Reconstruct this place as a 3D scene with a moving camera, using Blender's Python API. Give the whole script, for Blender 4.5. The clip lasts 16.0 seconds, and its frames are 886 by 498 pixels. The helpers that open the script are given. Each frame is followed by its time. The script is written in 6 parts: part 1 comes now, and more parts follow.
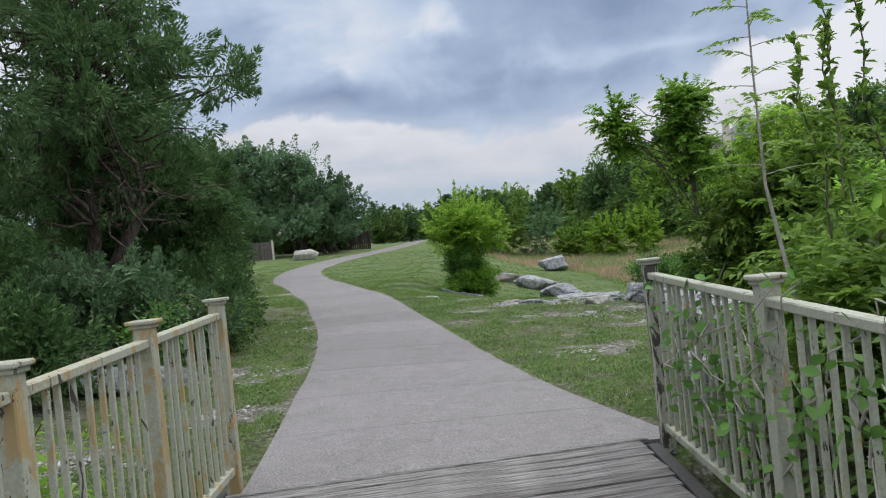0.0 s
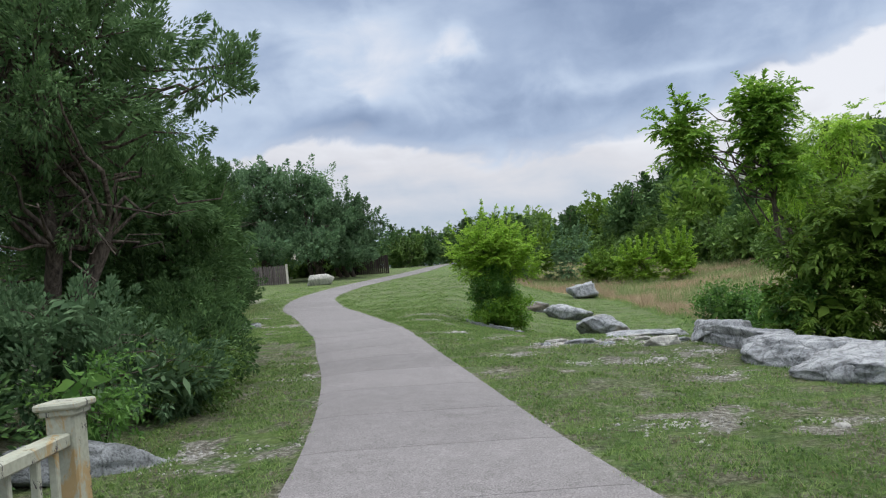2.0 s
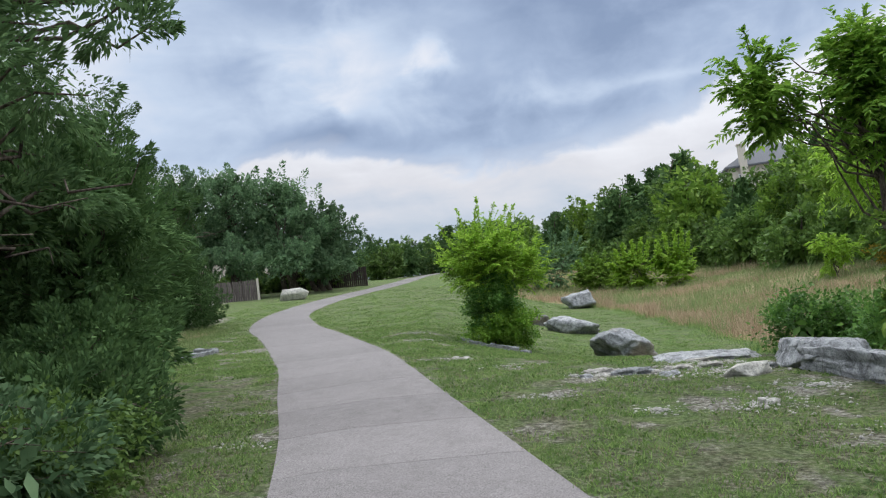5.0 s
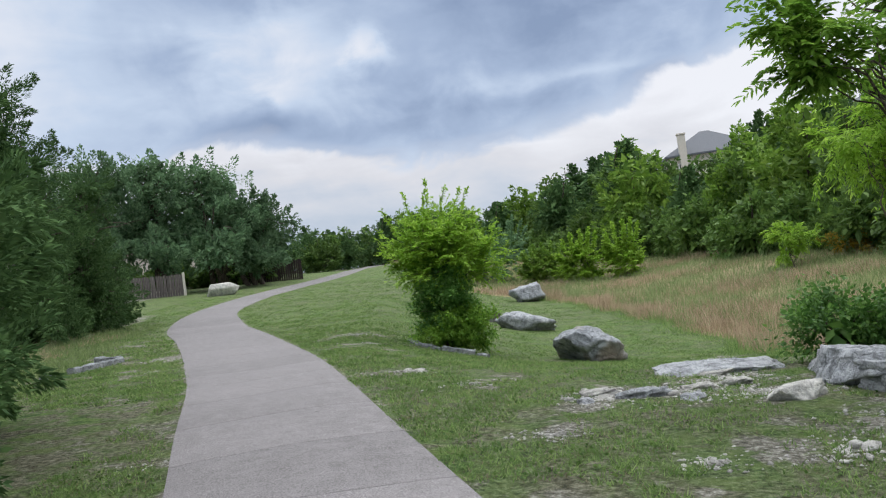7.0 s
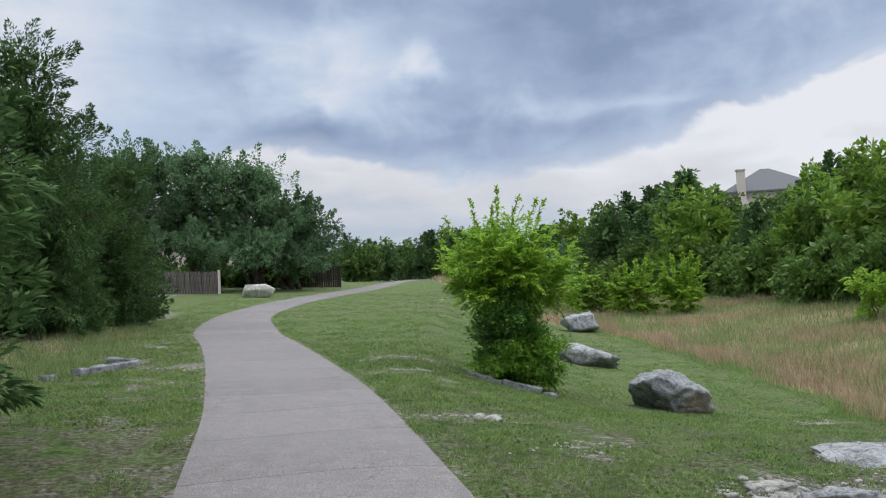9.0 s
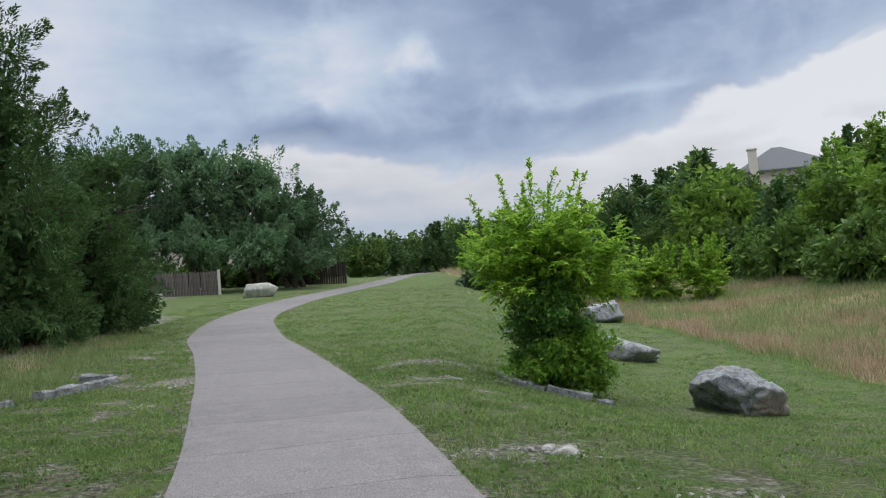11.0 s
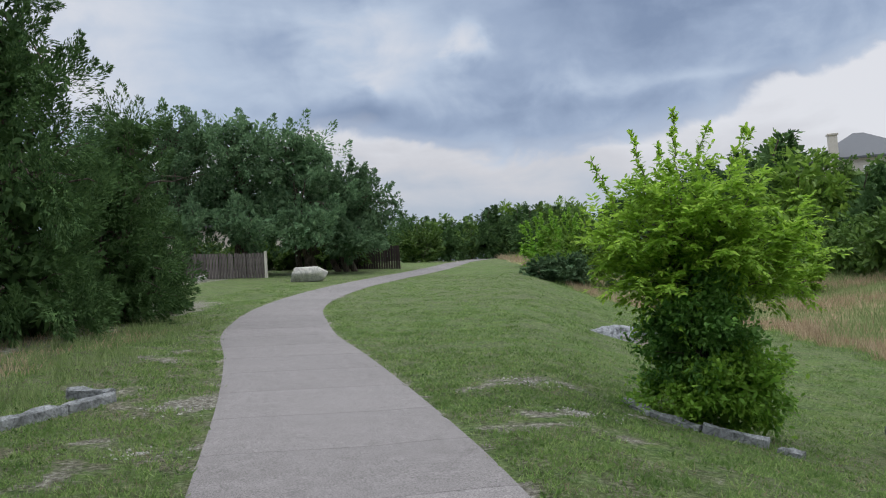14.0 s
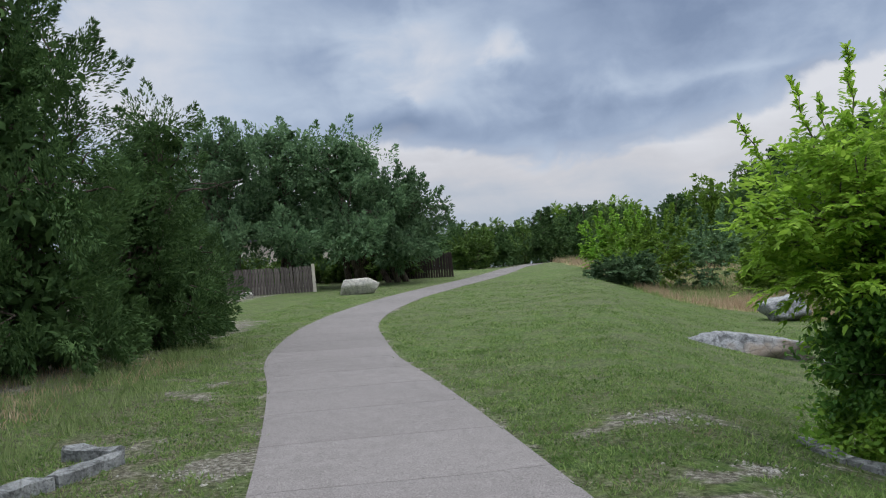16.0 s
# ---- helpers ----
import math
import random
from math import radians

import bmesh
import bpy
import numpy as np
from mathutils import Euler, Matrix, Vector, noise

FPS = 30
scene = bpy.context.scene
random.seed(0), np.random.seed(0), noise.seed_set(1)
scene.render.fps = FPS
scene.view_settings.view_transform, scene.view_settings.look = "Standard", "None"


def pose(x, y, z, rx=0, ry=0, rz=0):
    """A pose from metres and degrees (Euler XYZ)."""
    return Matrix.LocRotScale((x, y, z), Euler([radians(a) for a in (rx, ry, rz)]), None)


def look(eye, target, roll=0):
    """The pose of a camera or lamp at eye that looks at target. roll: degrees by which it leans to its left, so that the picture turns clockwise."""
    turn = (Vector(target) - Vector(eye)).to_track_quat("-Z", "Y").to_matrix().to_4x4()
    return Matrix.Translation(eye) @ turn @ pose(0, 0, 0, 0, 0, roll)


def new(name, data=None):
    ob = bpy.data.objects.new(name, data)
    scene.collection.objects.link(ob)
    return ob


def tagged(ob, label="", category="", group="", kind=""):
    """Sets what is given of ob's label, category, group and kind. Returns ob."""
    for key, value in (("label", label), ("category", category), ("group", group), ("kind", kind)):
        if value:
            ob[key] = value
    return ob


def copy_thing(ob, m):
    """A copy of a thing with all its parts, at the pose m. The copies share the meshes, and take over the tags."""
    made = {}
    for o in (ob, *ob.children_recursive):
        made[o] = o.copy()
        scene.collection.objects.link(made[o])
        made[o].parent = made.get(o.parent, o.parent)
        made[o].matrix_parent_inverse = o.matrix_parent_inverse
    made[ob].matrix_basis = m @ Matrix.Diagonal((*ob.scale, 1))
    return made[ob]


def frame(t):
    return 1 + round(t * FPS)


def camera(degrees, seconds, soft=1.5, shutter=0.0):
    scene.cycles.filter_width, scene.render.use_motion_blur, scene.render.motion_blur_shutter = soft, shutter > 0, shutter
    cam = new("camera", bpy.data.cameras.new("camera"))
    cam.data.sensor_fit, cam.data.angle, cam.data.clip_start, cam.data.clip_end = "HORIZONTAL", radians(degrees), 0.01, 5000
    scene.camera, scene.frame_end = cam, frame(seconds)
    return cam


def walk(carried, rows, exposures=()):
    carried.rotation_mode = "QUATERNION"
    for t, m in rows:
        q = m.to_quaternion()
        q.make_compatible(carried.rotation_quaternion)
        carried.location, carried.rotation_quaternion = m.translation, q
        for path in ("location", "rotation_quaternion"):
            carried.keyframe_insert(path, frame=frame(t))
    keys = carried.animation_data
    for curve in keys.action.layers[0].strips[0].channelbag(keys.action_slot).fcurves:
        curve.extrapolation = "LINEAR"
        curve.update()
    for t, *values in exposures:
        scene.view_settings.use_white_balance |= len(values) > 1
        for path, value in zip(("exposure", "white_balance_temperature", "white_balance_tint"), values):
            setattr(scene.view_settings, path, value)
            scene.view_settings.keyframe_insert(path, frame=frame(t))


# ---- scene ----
cam = camera(56.3, 16.0, soft=1.15)
METRES, EYE, TILT, LEAN, TURN = 20.0, 1.5, 0.0, 0.0, 0.0
ROWS = [
    (0.0, 0.0, 0.0, 0.0, 0.07, 0.63, 6.19),
    (0.5, -0.0002, 0.0365, 0.0017, 0.11, -0.62, 7.42),
    (1.0, -0.0036, 0.0701, 0.0026, 0.57, -0.59, 7.93),
    (1.5, -0.0061, 0.1052, 0.0056, 1.02, 0.68, 6.12),
    (2.0, -0.0108, 0.1352, 0.007, 1.33, 2.41, 5.85),
    (2.5, -0.0138, 0.1668, 0.0077, 1.84, 2.58, 4.93),
    (3.0, -0.019, 0.1983, 0.0087, 1.37, 2.53, 3.77),
    (5.5, -0.0318, 0.3487, 0.012, -0.92, 3.01, 8.08),
    (6.0, -0.0327, 0.3807, 0.0134, -2.94, 2.44, 8.21),
    (6.5, -0.0343, 0.4154, 0.0141, -5.79, 1.69, 8.38),
    (7.0, -0.0377, 0.4486, 0.0161, -4.57, 1.87, 7.61),
    (7.5, -0.0433, 0.4777, 0.0178, -4.15, 2.28, 7.59),
    (8.0, -0.048, 0.5087, 0.019, -3.43, 3.22, 4.46),
    (8.5, -0.0555, 0.5385, 0.0195, -2.86, 3.31, 3.75),
    (9.0, -0.0594, 0.5694, 0.0204, -2.24, 3.33, 2.74),
    (11.5, -0.0783, 0.7144, 0.0231, -1.78, 2.45, 5.02),
    (12.0, -0.082, 0.7437, 0.0244, -1.13, 1.74, 4.69),
    (12.5, -0.0859, 0.774, 0.0268, -0.3, 1.75, 4.55),
    (13.0, -0.0921, 0.8031, 0.0279, 0.3, 1.69, 4.52),
    (13.5, -0.0973, 0.8344, 0.0295, 0.92, 1.77, 3.98),
    (14.0, -0.1056, 0.8655, 0.0305, 1.35, 2.1, 3.35),
    (14.5, -0.1112, 0.8951, 0.0309, 2.76, 2.64, 4.01),
    (15.0, -0.1189, 0.9255, 0.0322, 3.73, 2.7, 4.58),
    (15.5, -0.1247, 0.9564, 0.0323, 4.83, 2.99, 6.58),
    (16.0, -0.1339, 0.9877, 0.033, 4.63, 2.89, 5.6),
]
# the clip's camera brightens and darkens a little on the way
EXPOSURES = [(0.0, 0.0), (0.5, 0.3), (1.0, 0.3), (1.5, 0.2), (2.5, 0.05), (3.0, 0.1), (5.5, 0.15), (6.5, 0.15), (7.5, 0.07), (9.0, 0.0), (11.5, -0.1), (12.0, 0.08), (12.5, 0.0), (13.5, -0.12), (15.0, -0.12), (16.0, -0.16)]
walk(cam, [(t, pose(0, 0, EYE, TILT, LEAN, TURN) @ pose(METRES * x, METRES * y, METRES * z, 90 + pitch, roll, yaw)) for t, x, y, z, yaw, pitch, roll in ROWS], EXPOSURES)

# ---- world and light ----
def world_sky():
    w = bpy.data.worlds.new("overcast_sky")
    scene.world = w
    w.use_nodes = True
    n, l = w.node_tree.nodes, w.node_tree.links
    n.clear()

    def math_node(op, a, b=None, clamp=False):
        m = n.new("ShaderNodeMath")
        m.inputs[2].default_value = 0.5
        m.operation, m.use_clamp = op, clamp
        for i, v in enumerate((a, b)):
            if v is None:
                continue
            if isinstance(v, (int, float)):
                m.inputs[i].default_value = v
            else:
                l.new(v, m.inputs[i])
        return m.outputs[0]

    def ramp(fac, stops, ease="EASE"):
        r = n.new("ShaderNodeValToRGB")
        r.color_ramp.interpolation = ease
        while len(r.color_ramp.elements) < len(stops):
            r.color_ramp.elements.new(0.5)
        for e, (p, c) in zip(r.color_ramp.elements, stops):
            e.position, e.color = p, (*c, 1)
        l.new(fac, r.inputs[0])
        return r.outputs[0]

    def mix(fac, a, b):
        m = n.new("ShaderNodeMix")
        m.data_type = "RGBA"
        for i, v in ((0, fac), (6, a), (7, b)):
            if isinstance(v, (int, float)):
                m.inputs[i].default_value = v
            elif isinstance(v, tuple):
                m.inputs[i].default_value = (*v, 1)
            else:
                l.new(v, m.inputs[i])
        return m.outputs[2]

    coord = n.new("ShaderNodeTexCoord").outputs["Generated"]
    sep = n.new("ShaderNodeSeparateXYZ")
    l.new(coord, sep.inputs[0])
    x, y, z = sep.outputs
    # bearing and height in degrees
    az = math_node("MULTIPLY", math_node("ARCTAN2", x, y), 57.3)
    el = math_node("MULTIPLY", math_node("ARCSINE", z), 57.3)

    def clouds(scale, detail, rough, offset, stretch=(1, 1, 1), warp=0.6):
        mp = n.new("ShaderNodeMapping")
        mp.inputs["Location"].default_value, mp.inputs["Scale"].default_value = offset, stretch
        mp.inputs["Rotation"].default_value = (0, 0.10, 0)
        l.new(coord, mp.inputs[0])
        t = n.new("ShaderNodeTexNoise")
        t.inputs["Scale"].default_value, t.inputs["Detail"].default_value = scale, detail
        t.inputs["Roughness"].default_value, t.inputs["Distortion"].default_value = rough, warp
        l.new(mp.outputs[0], t.inputs["Vector"])
        return math_node("SUBTRACT", t.outputs[0], 0.5)

    def total(*terms):
        out = terms[0]
        for t in terms[1:]:
            out = math_node("ADD", out, t)
        return out

    big, fine = clouds(5.0, 4, 0.5, (3.1, 1.7, 0.4), (1, 1, 2.2), 0.5), clouds(13.0, 7, 0.56, (0.4, 5.2, 0), (1, 1, 1.35), 0.35)
    wisp = clouds(9.0, 5, 0.5, (2.0, 0.2, 7.0), (1, 1, 3.6), 0.4)

    def heap(a, e, wide, tall, amount):
        """A thicker or thinner place in the cloud, with a ragged outline."""
        u = math_node("DIVIDE", total(az, math_node("MULTIPLY", fine, 9.0), -a), wide)
        v = math_node("DIVIDE", total(el, math_node("MULTIPLY", big, 5.0), -e), tall)
        q = math_node("ADD", math_node("MULTIPLY", u, u), math_node("MULTIPLY", v, v))
        return math_node("MULTIPLY", math_node("EXPONENT", math_node("MULTIPLY", q, -1.0)), amount)

    # the thick cloud deck ends in a ragged front, with clear pale air behind it
    front = ramp(math_node("DIVIDE", math_node("ADD", az, 40.0), 80.0), [(p / 80 + 0.5, (h / 30,) * 3) for p, h in ((-30, 8.8), (-12, 10.4), (-5, 10.0), (3, 8.7), (8, 8.3), (14, 9.2), (22, 11.0), (31, 14.0))], "LINEAR")
    edge = total(el, math_node("MULTIPLY", front, -30.0), math_node("MULTIPLY", big, 3.2), math_node("MULTIPLY", fine, 3.4))
    deck = ramp(math_node("MULTIPLY_ADD", edge, 0.25), [(0.40, (0, 0, 0)), (0.62, (0.85,) * 3), (0.80, (1, 1, 1))])
    thin = total(math_node("MULTIPLY", big, 0.62), math_node("MULTIPLY", fine, 0.66), math_node("MULTIPLY", wisp, 0.22), 0.41,
                 heap(-25, 17, 10, 9, 0.50), heap(-4, 16.6, 6.5, 2.6, 0.32), heap(1.8, 15.6, 1.7, 1.5, 0.42), heap(-5.2, 13.6, 1.7, 1.1, 0.24),
                 heap(14, 17.5, 11, 3.6, -0.30), heap(13, 12.4, 8, 0.9, 0.26), heap(-1, 11.4, 15, 1.3, -0.22), heap(-7, 20.5, 5, 1.4, -0.22))
    deck_colour = ramp(thin, [(0.08, SKY_DARK), (0.36, SKY_MID), (0.62, SKY_LIGHT), (0.98, SKY_WHITE)], "LINEAR")
    low = total(math_node("DIVIDE", el, 14.0), math_node("MULTIPLY", wisp, 0.55), math_node("MULTIPLY", fine, 0.35), math_node("MULTIPLY", az, 0.006))
    behind = ramp(low, [(0.20, SKY_HAZE), (0.40, SKY_LOW), (0.56, SKY_PALE), (0.80, SKY_WHITE)], "LINEAR")
    colour = mix(deck, behind, deck_colour)
    # brighter overhead, as an overcast sky is
    zen = ramp(z, [(0.36, (0, 0, 0)), (0.80, (1, 1, 1))])
    colour = mix(zen, colour, SKY_TOP)
    sky = n.new("ShaderNodeTexSky")
    sky.sky_type, sky.sun_disc, sky.sun_elevation, sky.sun_rotation = "NISHITA", False, radians(SUN_UP), radians(SUN_ROUND)
    thin = n.new("ShaderNodeVectorMath")
    thin.operation = "SCALE"
    thin.inputs["Scale"].default_value = 0.1
    l.new(sky.outputs[0], thin.inputs[0])
    bg = n.new("ShaderNodeBackground")
    l.new(mix(0.93, thin.outputs[0], colour), bg.inputs[0])
    bg.inputs[1].default_value = SKY_POWER
    out = n.new("ShaderNodeOutputWorld")
    l.new(bg.outputs[0], out.inputs[0])


SKY_DARK, SKY_MID, SKY_LIGHT, SKY_WHITE = (0.235, 0.31, 0.465), (0.36, 0.45, 0.62), (0.53, 0.625, 0.78), (0.82, 0.83, 0.88)
SKY_PALE, SKY_LOW, SKY_HAZE, SKY_TOP = (0.68, 0.685, 0.735), (0.575, 0.615, 0.70), (0.44, 0.52, 0.64), (2.28, 2.38, 2.5)
SUN_UP, SUN_ROUND, SKY_POWER = 52, 60, 1.0
world_sky()
sun = new("sun", bpy.data.lights.new("sun", "SUN"))
sun.data.energy, sun.data.angle, sun.data.color = 1.0, radians(25), (1.0, 0.98, 0.95)
sun.matrix_world = look((30, 18, 45), (0, 0, 0))


# ---- materials ----
def material(name):
    m = bpy.data.materials.new(name)
    m.use_nodes = True
    return m, m.node_tree.nodes, m.node_tree.links, m.node_tree.nodes["Principled BSDF"]


def noise_node(n, l, scale, detail=4, rough=0.55, vector=None, warp=0.0):
    t = n.new("ShaderNodeTexNoise")
    t.inputs["Scale"].default_value, t.inputs["Detail"].default_value = scale, detail
    t.inputs["Roughness"].default_value, t.inputs["Distortion"].default_value = rough, warp
    if vector is not None:
        l.new(vector, t.inputs["Vector"])
    return t.outputs[0]


def ramp_node(n, l, fac, stops, ease="LINEAR"):
    r = n.new("ShaderNodeValToRGB")
    r.color_ramp.interpolation = ease
    while len(r.color_ramp.elements) < len(stops):
        r.color_ramp.elements.new(0.5)
    for e, (p, c) in zip(r.color_ramp.elements, stops):
        e.position, e.color = p, (*c, 1) if isinstance(c, tuple) else (c, c, c, 1)
    l.new(fac, r.inputs[0])
    return r.outputs[0]


def mix_node(n, l, fac, a, b, blend="MIX"):
    m = n.new("ShaderNodeMix")
    m.data_type, m.blend_type = "RGBA", blend
    for i, v in ((0, fac), (6, a), (7, b)):
        if isinstance(v, (int, float)):
            m.inputs[i].default_value = v
        elif isinstance(v, tuple):
            m.inputs[i].default_value = (*v, 1)
        else:
            l.new(v, m.inputs[i])
    return m.outputs[2]


def bump_node(n, l, height, strength, distance, bsdf):
    b = n.new("ShaderNodeBump")
    b.inputs["Strength"].default_value, b.inputs["Distance"].default_value = strength, distance
    l.new(height, b.inputs["Height"])
    l.new(b.outputs[0], bsdf.inputs["Normal"])


def where(n):
    return n.new("ShaderNodeTexCoord").outputs["Object"]


def world_place(n):
    return n.new("ShaderNodeNewGeometry").outputs["Position"]


def leaf_material(name, dark, mid, light, see=0.35, rough=0.55, vary=0.2):
    m, n, l, b = material(name)
    g = n.new("ShaderNodeNewGeometry")
    one = ramp_node(n, l, g.outputs["Random Per Island"], [(0.0, dark), (0.5, mid), (1.0, light)])
    patch, tuft = noise_node(n, l, 0.9, 3, 0.5, g.outputs["Position"]), noise_node(n, l, 2.6, 3, 0.5, g.outputs["Position"])
    two = mix_node(n, l, ramp_node(n, l, patch, [(0.35, 0.0), (0.65, 0.45)]), one, tuple(c * 0.6 + 0.4 * d for c, d in zip(light, mid)))
    two = mix_node(n, l, ramp_node(n, l, tuft, [(0.36, 0.7), (0.50, 0.0)]), two, tuple(c * 0.55 + 0.45 * d for c, d in zip(dark, mid)))
    o = n.new("ShaderNodeObjectInfo")
    hue = n.new("ShaderNodeHueSaturation")
    l.new(two, hue.inputs["Color"])
    l.new(ramp_node(n, l, o.outputs["Random"], [(0, 1 - vary), (1, 1 + vary)]), hue.inputs["Value"])
    l.new(hue.outputs[0], b.inputs["Base Color"])
    b.inputs["Roughness"].default_value = rough
    b.inputs["Specular IOR Level"].default_value = 0.25 if rough < 0.7 else 0.1
    t = n.new("ShaderNodeBsdfTranslucent")
    l.new(hue.outputs[0], t.inputs[0])
    s = n.new("ShaderNodeMixShader")
    s.inputs[0].default_value = see
    l.new(b.outputs[0], s.inputs[1]), l.new(t.outputs[0], s.inputs[2])
    l.new(s.outputs[0], n["Material Output"].inputs[0])
    return m


def ground_material():
    m, n, l, b = material("lawn_and_soil")
    p = world_place(n)
    big, mid, fine = noise_node(n, l, 0.22, 4, 0.6, p), noise_node(n, l, 1.7, 6, 0.72, p, 0.6), noise_node(n, l, 17, 7, 0.78, p)
    green = ramp_node(n, l, fine, [(0.36, (0.016, 0.034, 0.011)), (0.48, (0.070, 0.136, 0.038)), (0.62, (0.194, 0.292, 0.096))])
    dry = ramp_node(n, l, fine, [(0.36, (0.034, 0.035, 0.022)), (0.49, (0.120, 0.117, 0.074)), (0.63, (0.29, 0.28, 0.205))])
    soil = ramp_node(n, l, fine, [(0.36, (0.055, 0.052, 0.04)), (0.5, (0.19, 0.178, 0.145)), (0.63, (0.46, 0.445, 0.39))])
    a = n.new("ShaderNodeAttribute")
    a.attribute_name = "cover"
    worn = [n.new("ShaderNodeMath") for _ in range(2)]
    for w, src in zip(worn, (ramp_node(n, l, mid, [(0.43, 0.0), (0.58, 0.95)]), ramp_node(n, l, big, [(0.42, 0.0), (0.62, 0.55)]))):
        w.operation = "MULTIPLY"
        l.new(src, w.inputs[0]), l.new(a.outputs["Alpha"], w.inputs[1])
    tone = noise_node(n, l, 3.6, 5, 0.7, p, 0.8)
    green = mix_node(n, l, ramp_node(n, l, tone, [(0.40, 0.0), (0.60, 0.55)]), green, (0.15, 0.192, 0.055))
    green = mix_node(n, l, ramp_node(n, l, tone, [(0.36, 0.6), (0.47, 0.0)]), green, (0.032, 0.058, 0.014))
    drift = noise_node(n, l, 0.75, 5, 0.65, p, 0.5)
    green = mix_node(n, l, ramp_node(n, l, drift, [(0.40, 0.4), (0.50, 0.0)]), green, (0.062, 0.100, 0.030))
    green = mix_node(n, l, ramp_node(n, l, drift, [(0.52, 0.0), (0.64, 0.45)]), green, (0.14, 0.178, 0.060))
    base = mix_node(n, l, worn[0].outputs[0], green, dry)
    base = mix_node(n, l, worn[1].outputs[0], base, dry)
    sep = n.new("ShaderNodeSeparateColor")
    l.new(a.outputs["Color"], sep.inputs[0])

    def broken(channel, lo, hi):
        s = n.new("ShaderNodeMath")
        s.operation = "MULTIPLY"
        l.new(channel, s.inputs[0])
        l.new(ramp_node(n, l, mid, [(lo, 0.2), (hi, 1.5)]), s.inputs[1])
        return s.outputs[0]

    base = mix_node(n, l, ramp_node(n, l, broken(sep.outputs[0], 0.35, 0.6), [(0.30, 0.0), (0.55, 1.0)]), base, soil)
    tan = ramp_node(n, l, fine, [(0.2, (0.17, 0.125, 0.07)), (0.5, (0.32, 0.235, 0.15)), (0.8, (0.46, 0.36, 0.24))])
    tan = mix_node(n, l, ramp_node(n, l, mid, [(0.45, 0.0), (0.65, 0.7)]), tan, green)
    tan = mix_node(n, l, ramp_node(n, l, noise_node(n, l, 0.28, 4, 0.6, p), [(0.46, 0.0), (0.56, 0.75)]), tan, (0.125, 0.17, 0.055))
    base = mix_node(n, l, ramp_node(n, l, sep.outputs[1], [(0.35, 0.0), (0.65, 1.0)]), base, tan)
    stone = ramp_node(n, l, noise_node(n, l, 9, 5, 0.6, p), [(0.3, (0.2, 0.2, 0.19)), (0.6, (0.55, 0.55, 0.54))])
    base = mix_node(n, l, ramp_node(n, l, sep.outputs[2], [(0.35, 0.0), (0.65, 1.0)]), base, stone)
    l.new(base, b.inputs["Base Color"])
    b.inputs["Roughness"].default_value = 0.95
    b.inputs["Specular IOR Level"].default_value = 0.1
    h = n.new("ShaderNodeMath")
    h.operation = "ADD"
    l.new(fine, h.inputs[0]), l.new(mid, h.inputs[1])
    bump_node(n, l, h.outputs[0], 1.0, 0.06, b)
    return m


def concrete_material():
    m, n, l, b = material("trail_concrete")
    p = world_place(n)
    big, mid, fine = noise_node(n, l, 0.5, 5, 0.6, p, 0.3), noise_node(n, l, 5, 6, 0.7, p, 0.5), noise_node(n, l, 85, 3, 0.6, p)
    mp = n.new("ShaderNodeMapping")
    mp.inputs["Scale"].default_value = (2.2, 14, 2)
    mp.inputs["Rotation"].default_value = (0, 0, 0.2)
    l.new(p, mp.inputs[0])
    broom = noise_node(n, l, 2.4, 6, 0.75, mp.outputs[0])
    c = ramp_node(n, l, mid, [(0.36, (0.150, 0.137, 0.137)), (0.5, (0.183, 0.169, 0.170)), (0.64, (0.222, 0.206, 0.207))])
    c = mix_node(n, l, ramp_node(n, l, big, [(0.35, 0.0), (0.65, 0.55)]), c, (0.235, 0.217, 0.219))
    c = mix_node(n, l, ramp_node(n, l, broom, [(0.46, 0.0), (0.62, 0.25)]), c, (0.145, 0.132, 0.133))
    c = mix_node(n, l, ramp_node(n, l, fine, [(0.38, 0.75), (0.5, 0.0)]), c, (0.10, 0.095, 0.09))
    c = mix_node(n, l, ramp_node(n, l, fine, [(0.5, 0.0), (0.64, 0.55)]), c, (0.33, 0.31, 0.305))
    spot = n.new("ShaderNodeTexVoronoi")
    spot.inputs["Scale"].default_value = 1.6
    l.new(p, spot.inputs["Vector"])
    c = mix_node(n, l, ramp_node(n, l, spot.outputs["Distance"], [(0.018, 0.8), (0.032, 0.0)]), c, (0.07, 0.063, 0.06))
    o = n.new("ShaderNodeObjectInfo")
    hue = n.new("ShaderNodeHueSaturation")
    l.new(ramp_node(n, l, o.outputs["Random"], [(0, 0.93), (1, 1.05)]), hue.inputs["Value"])
    l.new(c, hue.inputs["Color"])
    l.new(hue.outputs[0], b.inputs["Base Color"])
    b.inputs["Roughness"].default_value = 0.9
    b.inputs["Specular IOR Level"].default_value = 0.15
    h = n.new("ShaderNodeMath")
    h.operation = "ADD"
    l.new(fine, h.inputs[0]), l.new(broom, h.inputs[1])
    bump_node(n, l, h.outputs[0], 0.35, 0.006, b)
    return m


